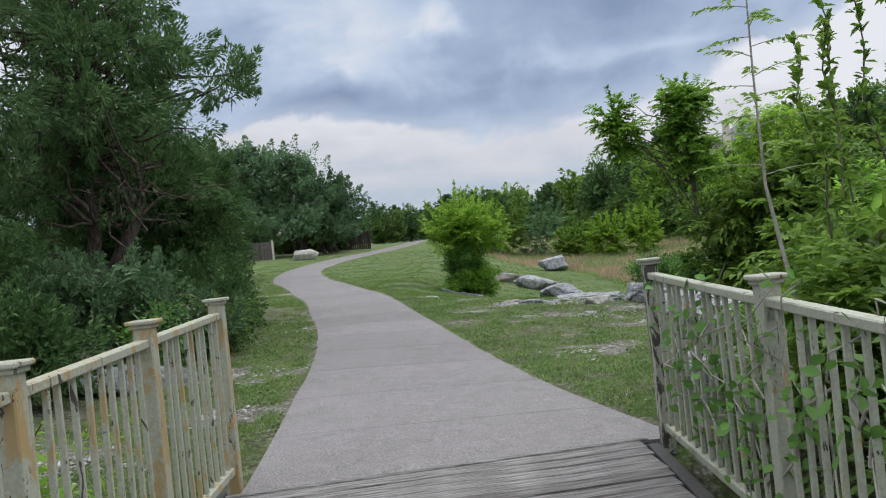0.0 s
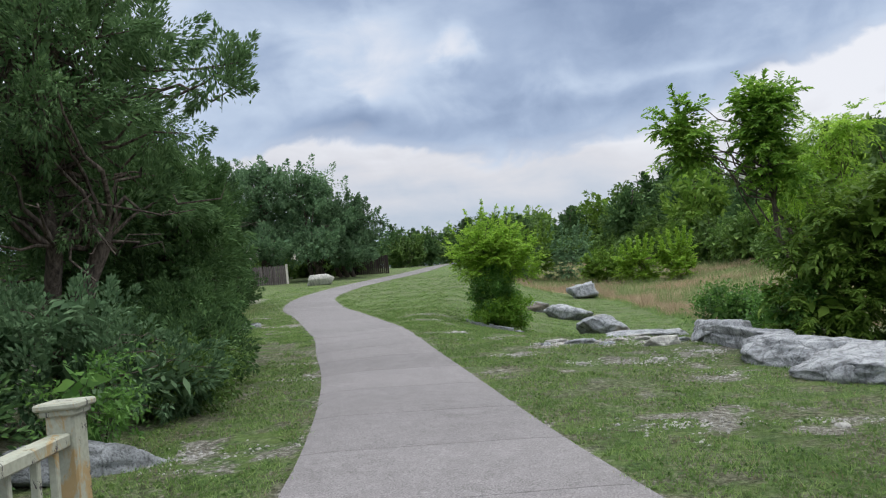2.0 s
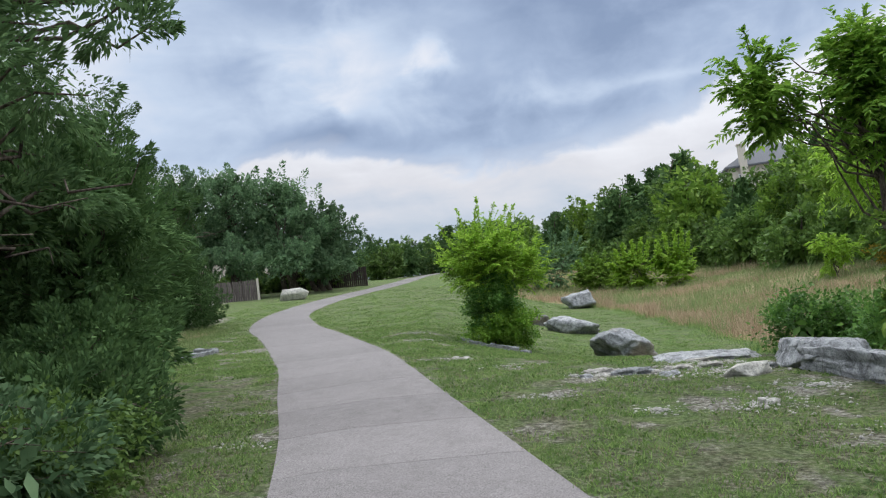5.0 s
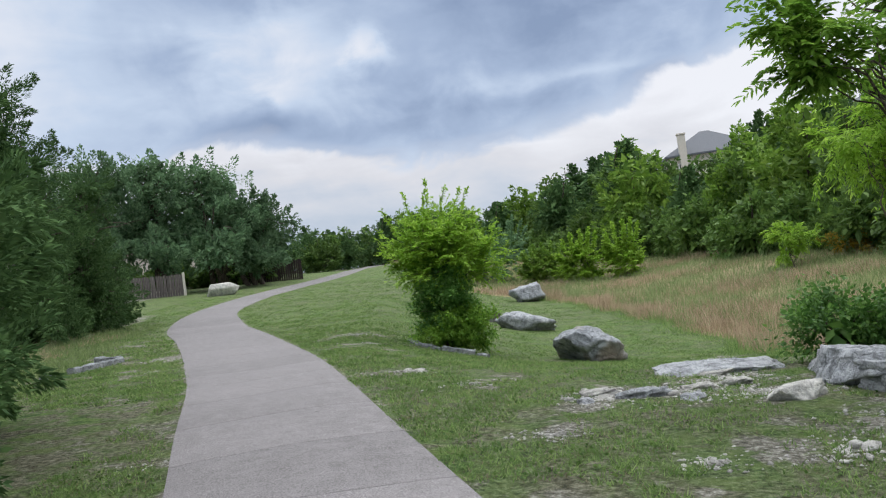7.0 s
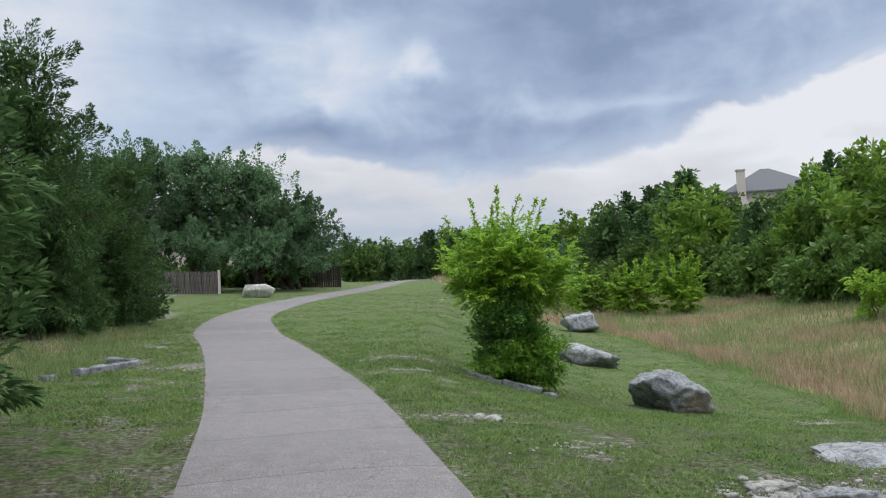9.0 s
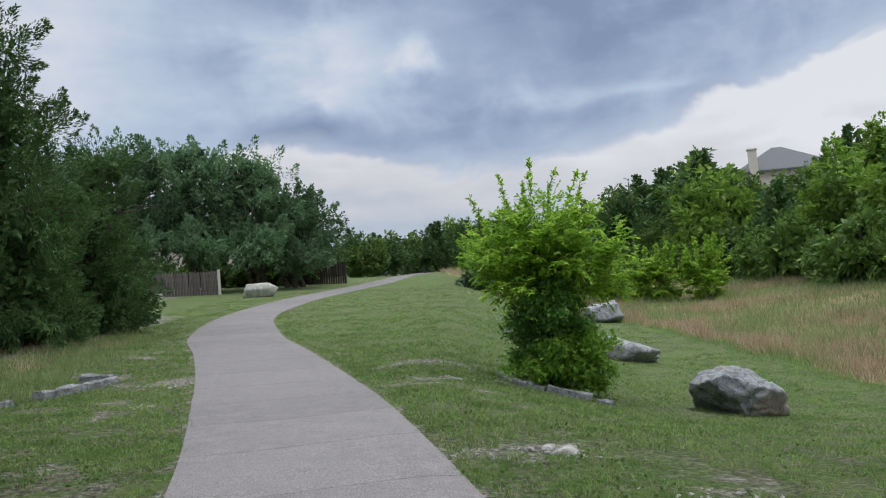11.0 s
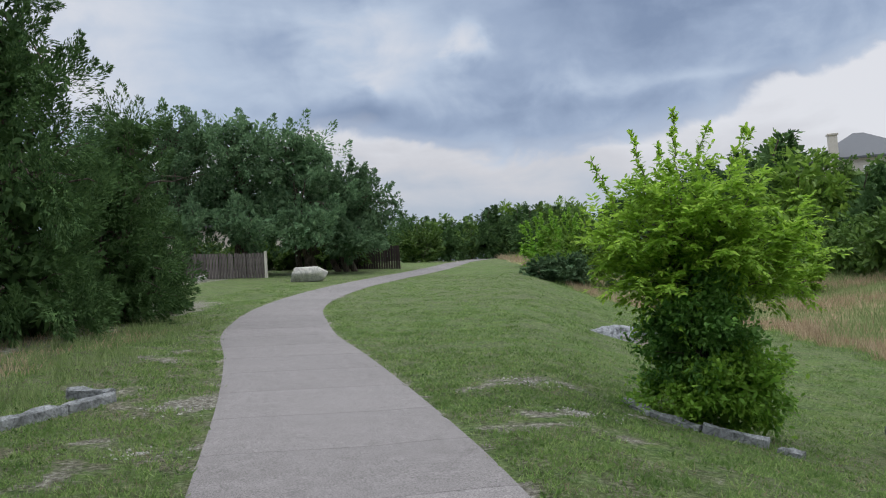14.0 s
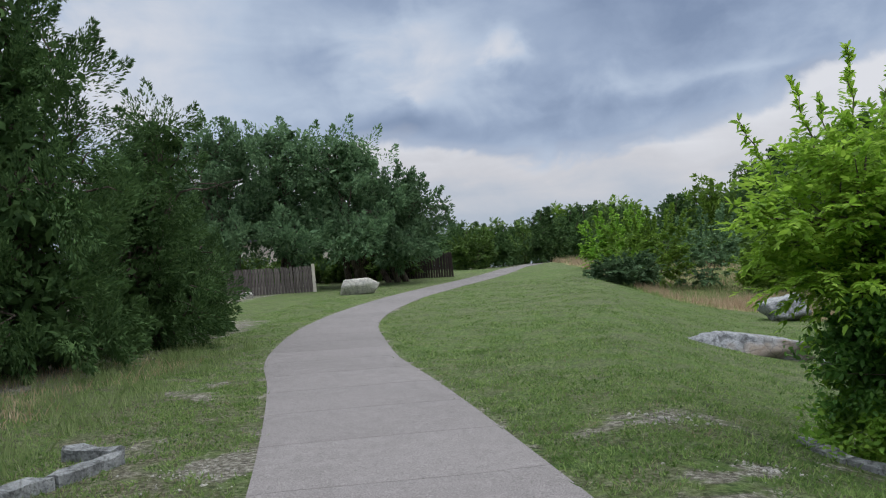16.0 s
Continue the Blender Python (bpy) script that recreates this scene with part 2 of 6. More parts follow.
def rock_material(name, pale, mid, dark, brown=0.0):
    m, n, l, b = material(name)
    p = where(n)
    big, med, fine = noise_node(n, l, 1.6, 5, 0.6, p, 0.5), noise_node(n, l, 6, 6, 0.72, p, 0.6), noise_node(n, l, 38, 4, 0.7, p)
    c = ramp_node(n, l, med, [(0.38, dark), (0.49, mid), (0.61, pale)])
    c = mix_node(n, l, ramp_node(n, l, big, [(0.38, 0.0), (0.66, 0.7)]), c, pale)
    c = mix_node(n, l, ramp_node(n, l, fine, [(0.34, 0.75), (0.47, 0.0)]), c, dark)
    if brown:
        c = mix_node(n, l, ramp_node(n, l, noise_node(n, l, 1.1, 3, 0.5, p), [(0.5, 0.0), (0.62, brown)]), c, (0.25, 0.17, 0.10))
    v = n.new("ShaderNodeTexVoronoi")
    v.feature = "DISTANCE_TO_EDGE"
    v.inputs["Scale"].default_value = 2.6
    l.new(p, v.inputs["Vector"])
    c = mix_node(n, l, ramp_node(n, l, v.outputs["Distance"], [(0.0, 0.55), (0.035, 0.0)]), c, dark)
    l.new(c, b.inputs["Base Color"])
    b.inputs["Roughness"].default_value = 0.9
    h = n.new("ShaderNodeMath")
    h.operation = "ADD"
    l.new(med, h.inputs[0]), l.new(fine, h.inputs[1])
    bump_node(n, l, h.outputs[0], 0.9, 0.03, b)
    return m


def wood_material(name, pale, mid, dark, stretch):
    m, n, l, b = material(name)
    mp = n.new("ShaderNodeMapping")
    mp.inputs["Scale"].default_value = stretch
    l.new(where(n), mp.inputs[0])
    grain, big = noise_node(n, l, 3, 7, 0.7, mp.outputs[0], 0.4), noise_node(n, l, 1.3, 4, 0.6, where(n))
    c = ramp_node(n, l, grain, [(0.39, dark), (0.5, mid), (0.62, pale)])
    c = mix_node(n, l, ramp_node(n, l, big, [(0.4, 0.0), (0.7, 0.5)]), c, mid)
    o = n.new("ShaderNodeObjectInfo")
    hue = n.new("ShaderNodeHueSaturation")
    l.new(ramp_node(n, l, o.outputs["Random"], [(0, 0.8), (1, 1.15)]), hue.inputs["Value"])
    l.new(c, hue.inputs["Color"])
    l.new(hue.outputs[0], b.inputs["Base Color"])
    b.inputs["Roughness"].default_value = 0.9
    b.inputs["Specular IOR Level"].default_value = 0.1
    bump_node(n, l, grain, 0.8, 0.008, b)
    return m


def paint_material(name, rust, bare=0.0):
    m, n, l, b = material(name)
    p = world_place(n)
    mp = n.new("ShaderNodeMapping")
    mp.inputs["Scale"].default_value = (1, 1, 0.35)
    l.new(p, mp.inputs[0])
    stain, chip, fine = noise_node(n, l, 9, 6, 0.72, mp.outputs[0], 1.0), noise_node(n, l, 17, 6, 0.7, mp.outputs[0], 0.8), noise_node(n, l, 60, 3, 0.6, p)
    c = ramp_node(n, l, fine, [(0.3, (0.27, 0.275, 0.21)), (0.7, (0.37, 0.375, 0.295))])
    c = mix_node(n, l, ramp_node(n, l, stain, [(0.60 - rust, 0.0), (0.66 - rust, 0.8)]), c, (0.34, 0.215, 0.07))
    c = mix_node(n, l, ramp_node(n, l, chip, [(0.60 - bare, 0.0), (0.61 - bare, 1.0)], "CONSTANT"), c, (0.05, 0.042, 0.04))
    l.new(c, b.inputs["Base Color"])
    b.inputs["Roughness"].default_value = 0.6
    bump_node(n, l, ramp_node(n, l, chip, [(0.59, 1.0), (0.62, 0.0)]), 0.4, 0.003, b)
    return m


def plain_material(name, a, c, scale=8, rough=0.8, bump=0.3):
    m, n, l, b = material(name)
    p = where(n)
    t = noise_node(n, l, scale, 5, 0.65, p, 0.3)
    l.new(ramp_node(n, l, t, [(0.3, a), (0.7, c)]), b.inputs["Base Color"])
    b.inputs["Roughness"].default_value = rough
    bump_node(n, l, t, bump, 0.01, b)
    return m


GROUND, CONCRETE = ground_material(), concrete_material()
LIMESTONE = rock_material("weathered_limestone", (0.43, 0.435, 0.445), (0.27, 0.28, 0.295), (0.075, 0.077, 0.08))
LIMESTONE_BROWN = rock_material("weathered_limestone_with_brown_faces", (0.36, 0.37, 0.385), (0.225, 0.237, 0.255), (0.06, 0.062, 0.066), 0.6)
PALE_STONE = rock_material("pale_limestone", (0.66, 0.63, 0.57), (0.52, 0.50, 0.46), (0.27, 0.26, 0.24))
GRAVEL = rock_material("chalky_rubble", (0.55, 0.53, 0.49), (0.38, 0.365, 0.335), (0.17, 0.16, 0.145))
# darker greys than the limestone, for kerbs and the rock shelf
KERB = rock_material("dark_grey_stone", (0.32, 0.33, 0.335), (0.19, 0.20, 0.21), (0.05, 0.052, 0.05))
DECK_WOOD = wood_material("grey_weathered_plank", (0.30, 0.29, 0.28), (0.165, 0.155, 0.15), (0.05, 0.045, 0.042), (1.0, 22, 22))
# grey-brown board colours lowered for the oaks' shadow on the fence
FENCE_WOOD = wood_material("shaded_grey_brown_fence_board", (0.21, 0.185, 0.17), (0.13, 0.112, 0.103), (0.05, 0.042, 0.04), (9, 9, 0.8))
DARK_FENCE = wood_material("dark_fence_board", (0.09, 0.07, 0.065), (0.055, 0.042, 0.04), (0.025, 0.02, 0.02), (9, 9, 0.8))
BARK = wood_material("grey_brown_bark", (0.20, 0.165, 0.135), (0.11, 0.088, 0.072), (0.035, 0.028, 0.024), (6, 6, 0.9))
TWIG = plain_material("pale_dry_twig", (0.20, 0.18, 0.155), (0.38, 0.35, 0.31), 20)
PAINT, PAINT_RUST = paint_material("chipped_cream_paint", 0.0), paint_material("rust_stained_cream_paint", 0.12)
PAINT_SPOT, PAINT_BARE = paint_material("lightly_rusted_cream_paint", 0.07), paint_material("peeling_cream_paint", 0.0, 0.085)
STEEL = plain_material("black_steel_edge", (0.02, 0.02, 0.02), (0.05, 0.045, 0.04), 12, 0.6)
STUCCO, SHINGLE = plain_material("pale_stucco", (0.52, 0.47, 0.40), (0.62, 0.57, 0.50), 6), plain_material("grey_shingle", (0.075, 0.08, 0.09), (0.13, 0.135, 0.15), 14)
FRAME_WHITE, PANE = plain_material("white_window_frame", (0.7, 0.7, 0.68), (0.8, 0.8, 0.78)), plain_material("dark_window_glass", (0.03, 0.04, 0.05), (0.06, 0.07, 0.08), 3, 0.05, 0.0)
JUNIPER_LEAF = leaf_material("juniper_foliage", (0.036, 0.074, 0.028), (0.070, 0.132, 0.046), (0.118, 0.20, 0.068), 0.2, 0.8)
# lit copy of the juniper colours, for the first two trees' crowns
JUNIPER_LIT = leaf_material("lit_juniper_foliage", (0.05, 0.10, 0.042), (0.105, 0.185, 0.075), (0.18, 0.285, 0.115), 0.35, 0.8)
GREY_LEAF = leaf_material("grey_green_foliage", (0.030, 0.066, 0.030), (0.076, 0.136, 0.062), (0.145, 0.22, 0.115), 0.3, 0.8)
OAK_LEAF = leaf_material("live_oak_foliage", (0.066, 0.13, 0.066), (0.132, 0.228, 0.114), (0.23, 0.345, 0.185), 0.4, 0.75)
BRIGHT_LEAF = leaf_material("bright_young_foliage", (0.074, 0.18, 0.022), (0.18, 0.36, 0.042), (0.33, 0.51, 0.08), 0.5)
FRESH_LEAF = leaf_material("fresh_green_foliage", (0.065, 0.14, 0.018), (0.145, 0.262, 0.036), (0.26, 0.385, 0.068), 0.45)
DEEP_LEAF = leaf_material("deep_green_foliage", (0.044, 0.095, 0.022), (0.098, 0.18, 0.038), (0.18, 0.28, 0.065), 0.35)
SPRING_LEAF = leaf_material("yellow_green_spring_foliage", (0.112, 0.235, 0.022), (0.25, 0.43, 0.042), (0.43, 0.62, 0.10), 0.55, vary=0.04)
VINE_LEAF = leaf_material("dark_vine_foliage", (0.042, 0.11, 0.025), (0.095, 0.215, 0.044), (0.185, 0.335, 0.072), 0.4)
LAWN_BLADE = leaf_material("lawn_grass", (0.046, 0.092, 0.024), (0.145, 0.248, 0.067), (0.305, 0.395, 0.145), 0.5, 0.7)
TALL_BLADE = leaf_material("tall_dry_grass", (0.19, 0.138, 0.08), (0.40, 0.30, 0.20), (0.60, 0.475, 0.34), 0.45, 0.8)
ORANGE_LEAF = leaf_material("yellow_orange_weed_foliage", (0.16, 0.13, 0.02), (0.34, 0.24, 0.035), (0.50, 0.36, 0.06), 0.4, 0.7)
DEAD_BLADE = leaf_material("dead_lawn_grass", (0.085, 0.075, 0.045), (0.18, 0.155, 0.095), (0.31, 0.27, 0.17), 0.3, 0.8)
TALL_GREEN = leaf_material("tall_green_grass", (0.11, 0.16, 0.055), (0.205, 0.28, 0.11), (0.36, 0.41, 0.20), 0.45, 0.8)


# ---- ground form ----
def ease(a, b, x):
    t = np.clip((np.asarray(x, float) - a) / (b - a), 0, 1)
    return t * t * (3 - 2 * t)


def ground_z(x, y, creek=1.0):
    """Height of the ground: it climbs along the trail, falls to a swale on one side, and rises to a wooded hill beyond."""
    x, y = np.asarray(x, float), np.asarray(y, float)
    z = 0.02 + 0.0338 * np.clip(y, -20, 90) - 0.153 * ease(18, 27, y) + 0.0004 * (np.clip(y, 30, 75) - 30) ** 2
    z = z + 0.047 * np.clip(-3 - x, 0, 22)
    v = np.maximum(0, x + 1.6 - 0.0716 * np.maximum(0, y - 27))
    k = ease(16.2, 30, y) * (1 - 0.6 * ease(60, 90, y))
    z = z - (1 - k) * np.minimum(0.0634 * v, 0.6) * ease(3, 11, y) - k * 1.7775 * (1 - np.exp(-((v / 3.856) ** 1.435)))
    z = z + 0.10 * np.clip(x - 13, 0, 90) + 0.2 * np.clip(x - 24, 0, 40)
    z = z - creek * 0.9 * (1 - ease(4.3, 5.5, y)) * ease(-9, -6.5, y)
    return z


def lumps(x, y):
    """Small unevenness of the soil off the trail."""
    a = np.array([noise.noise(Vector((p * 0.9, q * 0.9, 0))) * 0.5 + noise.noise(Vector((p * 2.7, q * 2.7, 4))) * 0.3 for p, q in zip(x, y)])
    return (0.05 - 0.04 * ease(17, 27, y)) * a * np.clip(off_trail(x, y) / 0.6, 0, 1)


def gz(x, y):
    return float(ground_z(x, y))


def spline(rows, s):
    """Smooth values of the columns of rows at the first column's value s."""
    a = np.array(rows, float)
    out, slope = [], np.gradient(a[:, 1:], a[:, 0], axis=0)
    i = np.clip(np.searchsorted(a[:, 0], s, side="right") - 1, 0, len(a) - 2)
    h = a[i + 1, 0] - a[i, 0]
    t = np.clip((s - a[i, 0]) / h, 0, 1)
    for c in range(a.shape[1] - 1):
        p0, p1, m0, m1 = a[i, c + 1], a[i + 1, c + 1], slope[i, c] * h, slope[i + 1, c] * h
        out.append((2 * t**3 - 3 * t**2 + 1) * p0 + (t**3 - 2 * t**2 + t) * m0 + (3 * t**2 - 2 * t**3) * p1 + (t**3 - t**2) * m1)
    return out


# the trail: how far along, its middle, its breadth
TRAIL = [(5.0, 0.08, 2.95), (7.5, -0.30, 2.5), (10, -0.63, 2.22), (14.4, -1.33, 2.0), (17.3, -1.88, 2.04), (20.8, -2.51, 2.1), (24, -3.17, 2.29), (27, -3.88, 2.34), (31, -4.97, 2.34), (34, -5.88, 2.36), (37, -6.52, 2.28),
         (40.5, -7.1, 2.05), (44.5, -7.37, 1.9), (48.5, -7.28, 1.88), (53, -6.9, 1.84), (58, -6.02, 1.88), (63, -4.88, 1.82), (68, -3.72, 1.75), (74, -2.5, 1.7), (84, -0.8, 1.7), (100, 1.5, 1.7)]


def off_trail(x, y):
    """Metres from the trail's edge, negative on it."""
    cx, w = spline(TRAIL, np.asarray(y, float))
    return np.where(np.asarray(y) < 4.9, 9.0, np.abs(np.asarray(x) - cx) - w / 2)


# bare, stony places in the lawn: x, y, radius
BARE = [(2.3, 14.5, 0.75), (0.25, 18.9, 0.6), (1.4, 17.2, 0.8), (2.2, 17.1, 0.9), (2.9, 16.7, 0.8), (2.9, 17.9, 0.6), (1.6, 10.2, 0.8), (2.9, 13.1, 0.6), (1.3, 14.5, 0.35), (0.5, 15.7, 0.35), (-0.4, 20.5, 0.5), (2.9, 10.1, 0.5), (3.4, 15.4, 0.7),
        (-3.1, 6.3, 1.0), (-2.3, 7.6, 0.6), (-2.7, 9.9, 0.8), (-2.7, 14.3, 0.5), (-3.0, 16.2, 0.4), (-1.3, 27.6, 0.6), (-0.9, 26.0, 0.6), (-5.4, 26.3, 0.7), (-4.9, 24.2, 0.4), (6.2, 26.2, 0.7), (-5.0, 29.5, 0.4), (2.1, 6.6, 0.7)]


# trodden, thin places: x, y, radius
WORN = [(-4.4, 20.4, 1.2), (-5.4, 23.0, 1.1), (-3.6, 17.6, 0.9), (-6.4, 27.4, 1.3), (-6.8, 31.0, 1.2), (-3.2, 13.4, 0.8), (1.4, 12.4, 1.0), (0.9, 16.2, 1.1), (2.6, 15.4, 1.0), (-0.2, 22.8, 0.9), (-1.2, 25.0, 0.8), (0.2, 13.8, 0.8), (1.0, 19.6, 0.9), (2.4, 11.4, 0.8)]


def bare_cover(x, y):
    b = np.zeros_like(x)
    wx, wy = x + 0.45 * np.sin(y * 2.3 + 1.7 * np.sin(x * 1.9)) + 0.2 * np.sin(y * 6.1 + x * 3), y + 0.4 * np.sin(x * 2.7 + 1.3 * np.sin(y * 2.1)) + 0.2 * np.sin(x * 7.3)
    for bx, by, r in BARE:
        b = np.maximum(b, np.clip(1.05 - np.hypot(wx - bx, (wy - by) * 1.3) / r, 0, 0.9))
    for bx, by, r in WORN:
        b = np.maximum(b, np.clip(0.62 - 0.62 * np.hypot(wx - bx, (wy - by) * 1.2) / r, 0, 0.42))
    d = off_trail(x, y)
    b = np.maximum(b, 0.62 * np.clip(1 - np.abs(d) / 0.14, 0, 1))
    wood = np.clip((-9.0 - x) / 2.0, 0, 1) * ease(28, 33, y) * (1 - ease(42, 47, y))
    near = np.clip((-5.0 - x) / 1.5, 0, 1) * (1 - ease(18, 22, y))
    far = np.clip((x - 19.5) / 3, 0, 1) + ease(80, 90, y) + np.clip((-13 - x) / 3, 0, 1) * ease(45, 61, y)
    return np.maximum(b, np.clip(np.maximum(np.maximum(wood, near), far), 0, 0.8))


def meadow_cover(x, y):
    front = np.interp(y, [20, 24, 26.5, 30, 37, 44, 50, 54, 60.5, 73, 90], [6.5, 6.9, 7.4, 8.15, 8.3, 7.95, 7.1, 3.4, 2.4, 1.0, 0.5])
    front = front + 0.22 * np.sin(y * 1.3 + 0.6 * np.sin(y * 3.1)) + 0.12 * np.sin(y * 4.7)
    return np.clip((x - front) / 0.5 + 0.5, 0, 1) * ease(18, 21, y) * (1 - ease(84, 92, y)) * (1 - np.clip((x - 21) / 3, 0, 1))


# ---- mesh helpers ----
def mesh_object(name, verts, faces, mat, parent=None, label="", smooth=False):
    me = bpy.data.meshes.new(name)
    verts, faces = np.asarray(verts, np.float32), np.asarray(faces, np.int32)
    me.vertices.add(len(verts))
    me.vertices.foreach_set("co", verts.ravel())
    k = faces.shape[1]
    me.loops.add(faces.size)
    me.loops.foreach_set("vertex_index", faces.ravel())
    me.polygons.add(len(faces))
    me.polygons.foreach_set("loop_start", np.arange(0, faces.size, k, dtype=np.int32))
    me.update(calc_edges=True)
    if smooth:
        me.polygons.foreach_set("use_smooth", np.ones(len(faces), bool))
    me.materials.append(mat)
    ob = new(name, me)
    if parent:
        ob.parent = parent
    if label:
        tagged(ob, label)
    return ob


def part(name, bm, mat, parent=None, label="", smooth=False):
    me = bpy.data.meshes.new(name)
    bmesh.ops.recalc_face_normals(bm, faces=bm.faces)
    bm.to_mesh(me)
    bm.free()
    for f in me.polygons:
        f.use_smooth = smooth
    me.materials.append(mat)
    ob = new(name, me)
    if parent:
        ob.parent = parent
    if label:
        tagged(ob, label)
    return ob


def empty(name, label, category, at=(0, 0, 0), turn=0.0, group="", kind=""):
    e = new(name)
    e.matrix_basis = pose(*at, 0, 0, turn)
    return tagged(e, label, category, group, kind)


def block(bm, centre, size, bevel=0.008, turn=None):
    m = Matrix.LocRotScale(Vector(centre), turn, Vector(size))
    made = bmesh.ops.create_cube(bm, size=1, matrix=m)["verts"]
    if bevel:
        edges = {e for v in made for e in v.link_edges}
        bmesh.ops.bevel(bm, geom=list(edges), offset=bevel, segments=1, affect="EDGES")
    return bm


def box(centre, size, bevel=0.008, turn=None):
    return block(bmesh.new(), centre, size, bevel, turn)


def tubes(paths, sides=6):
    """Tapered tubes along paths of (points, radii), as vertices and quads."""
    vs, fs, count = [], [], 0
    ring = np.arange(sides) * 2 * np.pi / sides
    for pts, rad in paths:
        pts = np.asarray(pts, float)
        tang = np.gradient(pts, axis=0)
        tang /= np.linalg.norm(tang, axis=1)[:, None] + 1e-9
        ref = np.where(np.abs(tang[:, 2:3]) > 0.9, np.array([[1.0, 0, 0]]), np.array([[0, 0, 1.0]]))
        a = np.cross(tang, ref)
        a /= np.linalg.norm(a, axis=1)[:, None] + 1e-9
        b = np.cross(tang, a)
        r = np.asarray(rad, float)[:, None, None]
        v = pts[:, None] + r * (np.cos(ring)[None, :, None] * a[:, None] + np.sin(ring)[None, :, None] * b[:, None])
        vs.append(v.reshape(-1, 3))
        for i in range(len(pts) - 1):
            for j in range(sides):
                k = (j + 1) % sides
                fs.append((count + i * sides + j, count + i * sides + k, count + (i + 1) * sides + k, count + (i + 1) * sides + j))
        count += len(pts) * sides
    return np.concatenate(vs), np.array(fs)


def bent(rng, a, b, n=5, sag=0.12):
    a, b = np.asarray(a, float), np.asarray(b, float)
    t = np.linspace(0, 1, n)[:, None]
    far = np.linalg.norm(b - a)
    wob = rng.normal(0, sag * far, (n, 3)) * (t * (1 - t)) * 2
    arch = np.array([[0, 0, 1.0]]) * (t * (1 - t)) * far * 0.35
    return a + (b - a) * t + wob + arch


def leaves(base, way, length, breadth, rng, droop=0.15, flat=0.55, oval=False, facing=None):
    """One folded diamond, or a six-cornered oval, for each leaf."""
    n = len(base)
    way = way / (np.linalg.norm(way, axis=1)[:, None] + 1e-9)
    side = np.cross(way, (np.array([[0, 0, 1.0]]) if facing is None else facing) + rng.normal(0, flat, (n, 3)))
    side /= np.linalg.norm(side, axis=1)[:, None] + 1e-9
    length, breadth = np.broadcast_to(length, n)[:, None], np.broadcast_to(breadth, n)[:, None]
    if oval:
        a, b, c = base + way * length * 0.3, base + way * length * 0.68, base + way * length - np.array([[0, 0, 1.0]]) * length * droop
        v = np.stack([base, a + side * breadth * 0.48, b + side * breadth * 0.36, c, b - side * breadth * 0.36, a - side * breadth * 0.48], 1).reshape(-1, 3)
        return v, np.arange(6 * n).reshape(n, 6)
    mid = base + way * length * 0.42
    tip = base + way * length - np.array([[0, 0, 1.0]]) * length * droop
    v = np.stack([base, mid + side * breadth * 0.5, tip, mid - side * breadth * 0.5], 1).reshape(-1, 3)
    return v, np.arange(4 * n).reshape(n, 4)


def crown_points(rng, lobes, clumps, rough=0.35, inner=0.55):
    """Twig ends spread through the outer part of uneven lobes (x, y, z, rx, ry, rz), and the ways in which they point."""
    lobes = np.array(lobes, float)
    share = lobes[:, 3] * lobes[:, 4] + lobes[:, 3] * lobes[:, 5] + lobes[:, 4] * lobes[:, 5]
    which = rng.choice(len(lobes), clumps, p=share / share.sum())
    d = rng.normal(0, 1, (clumps, 3))
    d /= np.linalg.norm(d, axis=1)[:, None]
    seed = rng.uniform(0, 50)
    bulge = np.array([noise.noise(Vector(p * 2.1) + Vector((seed, k * 3.3, 0))) for p, k in zip(d, which)])
    r = (inner + (1 - inner) * rng.random(clumps) ** 0.6) * (1 + rough * bulge)
    lob = lobes[which]
    return lob[:, :3] + d * lob[:, 3:] * r[:, None], d / lob[:, 3:] / np.linalg.norm(d / lob[:, 3:], axis=1)[:, None], lob[:, :3]


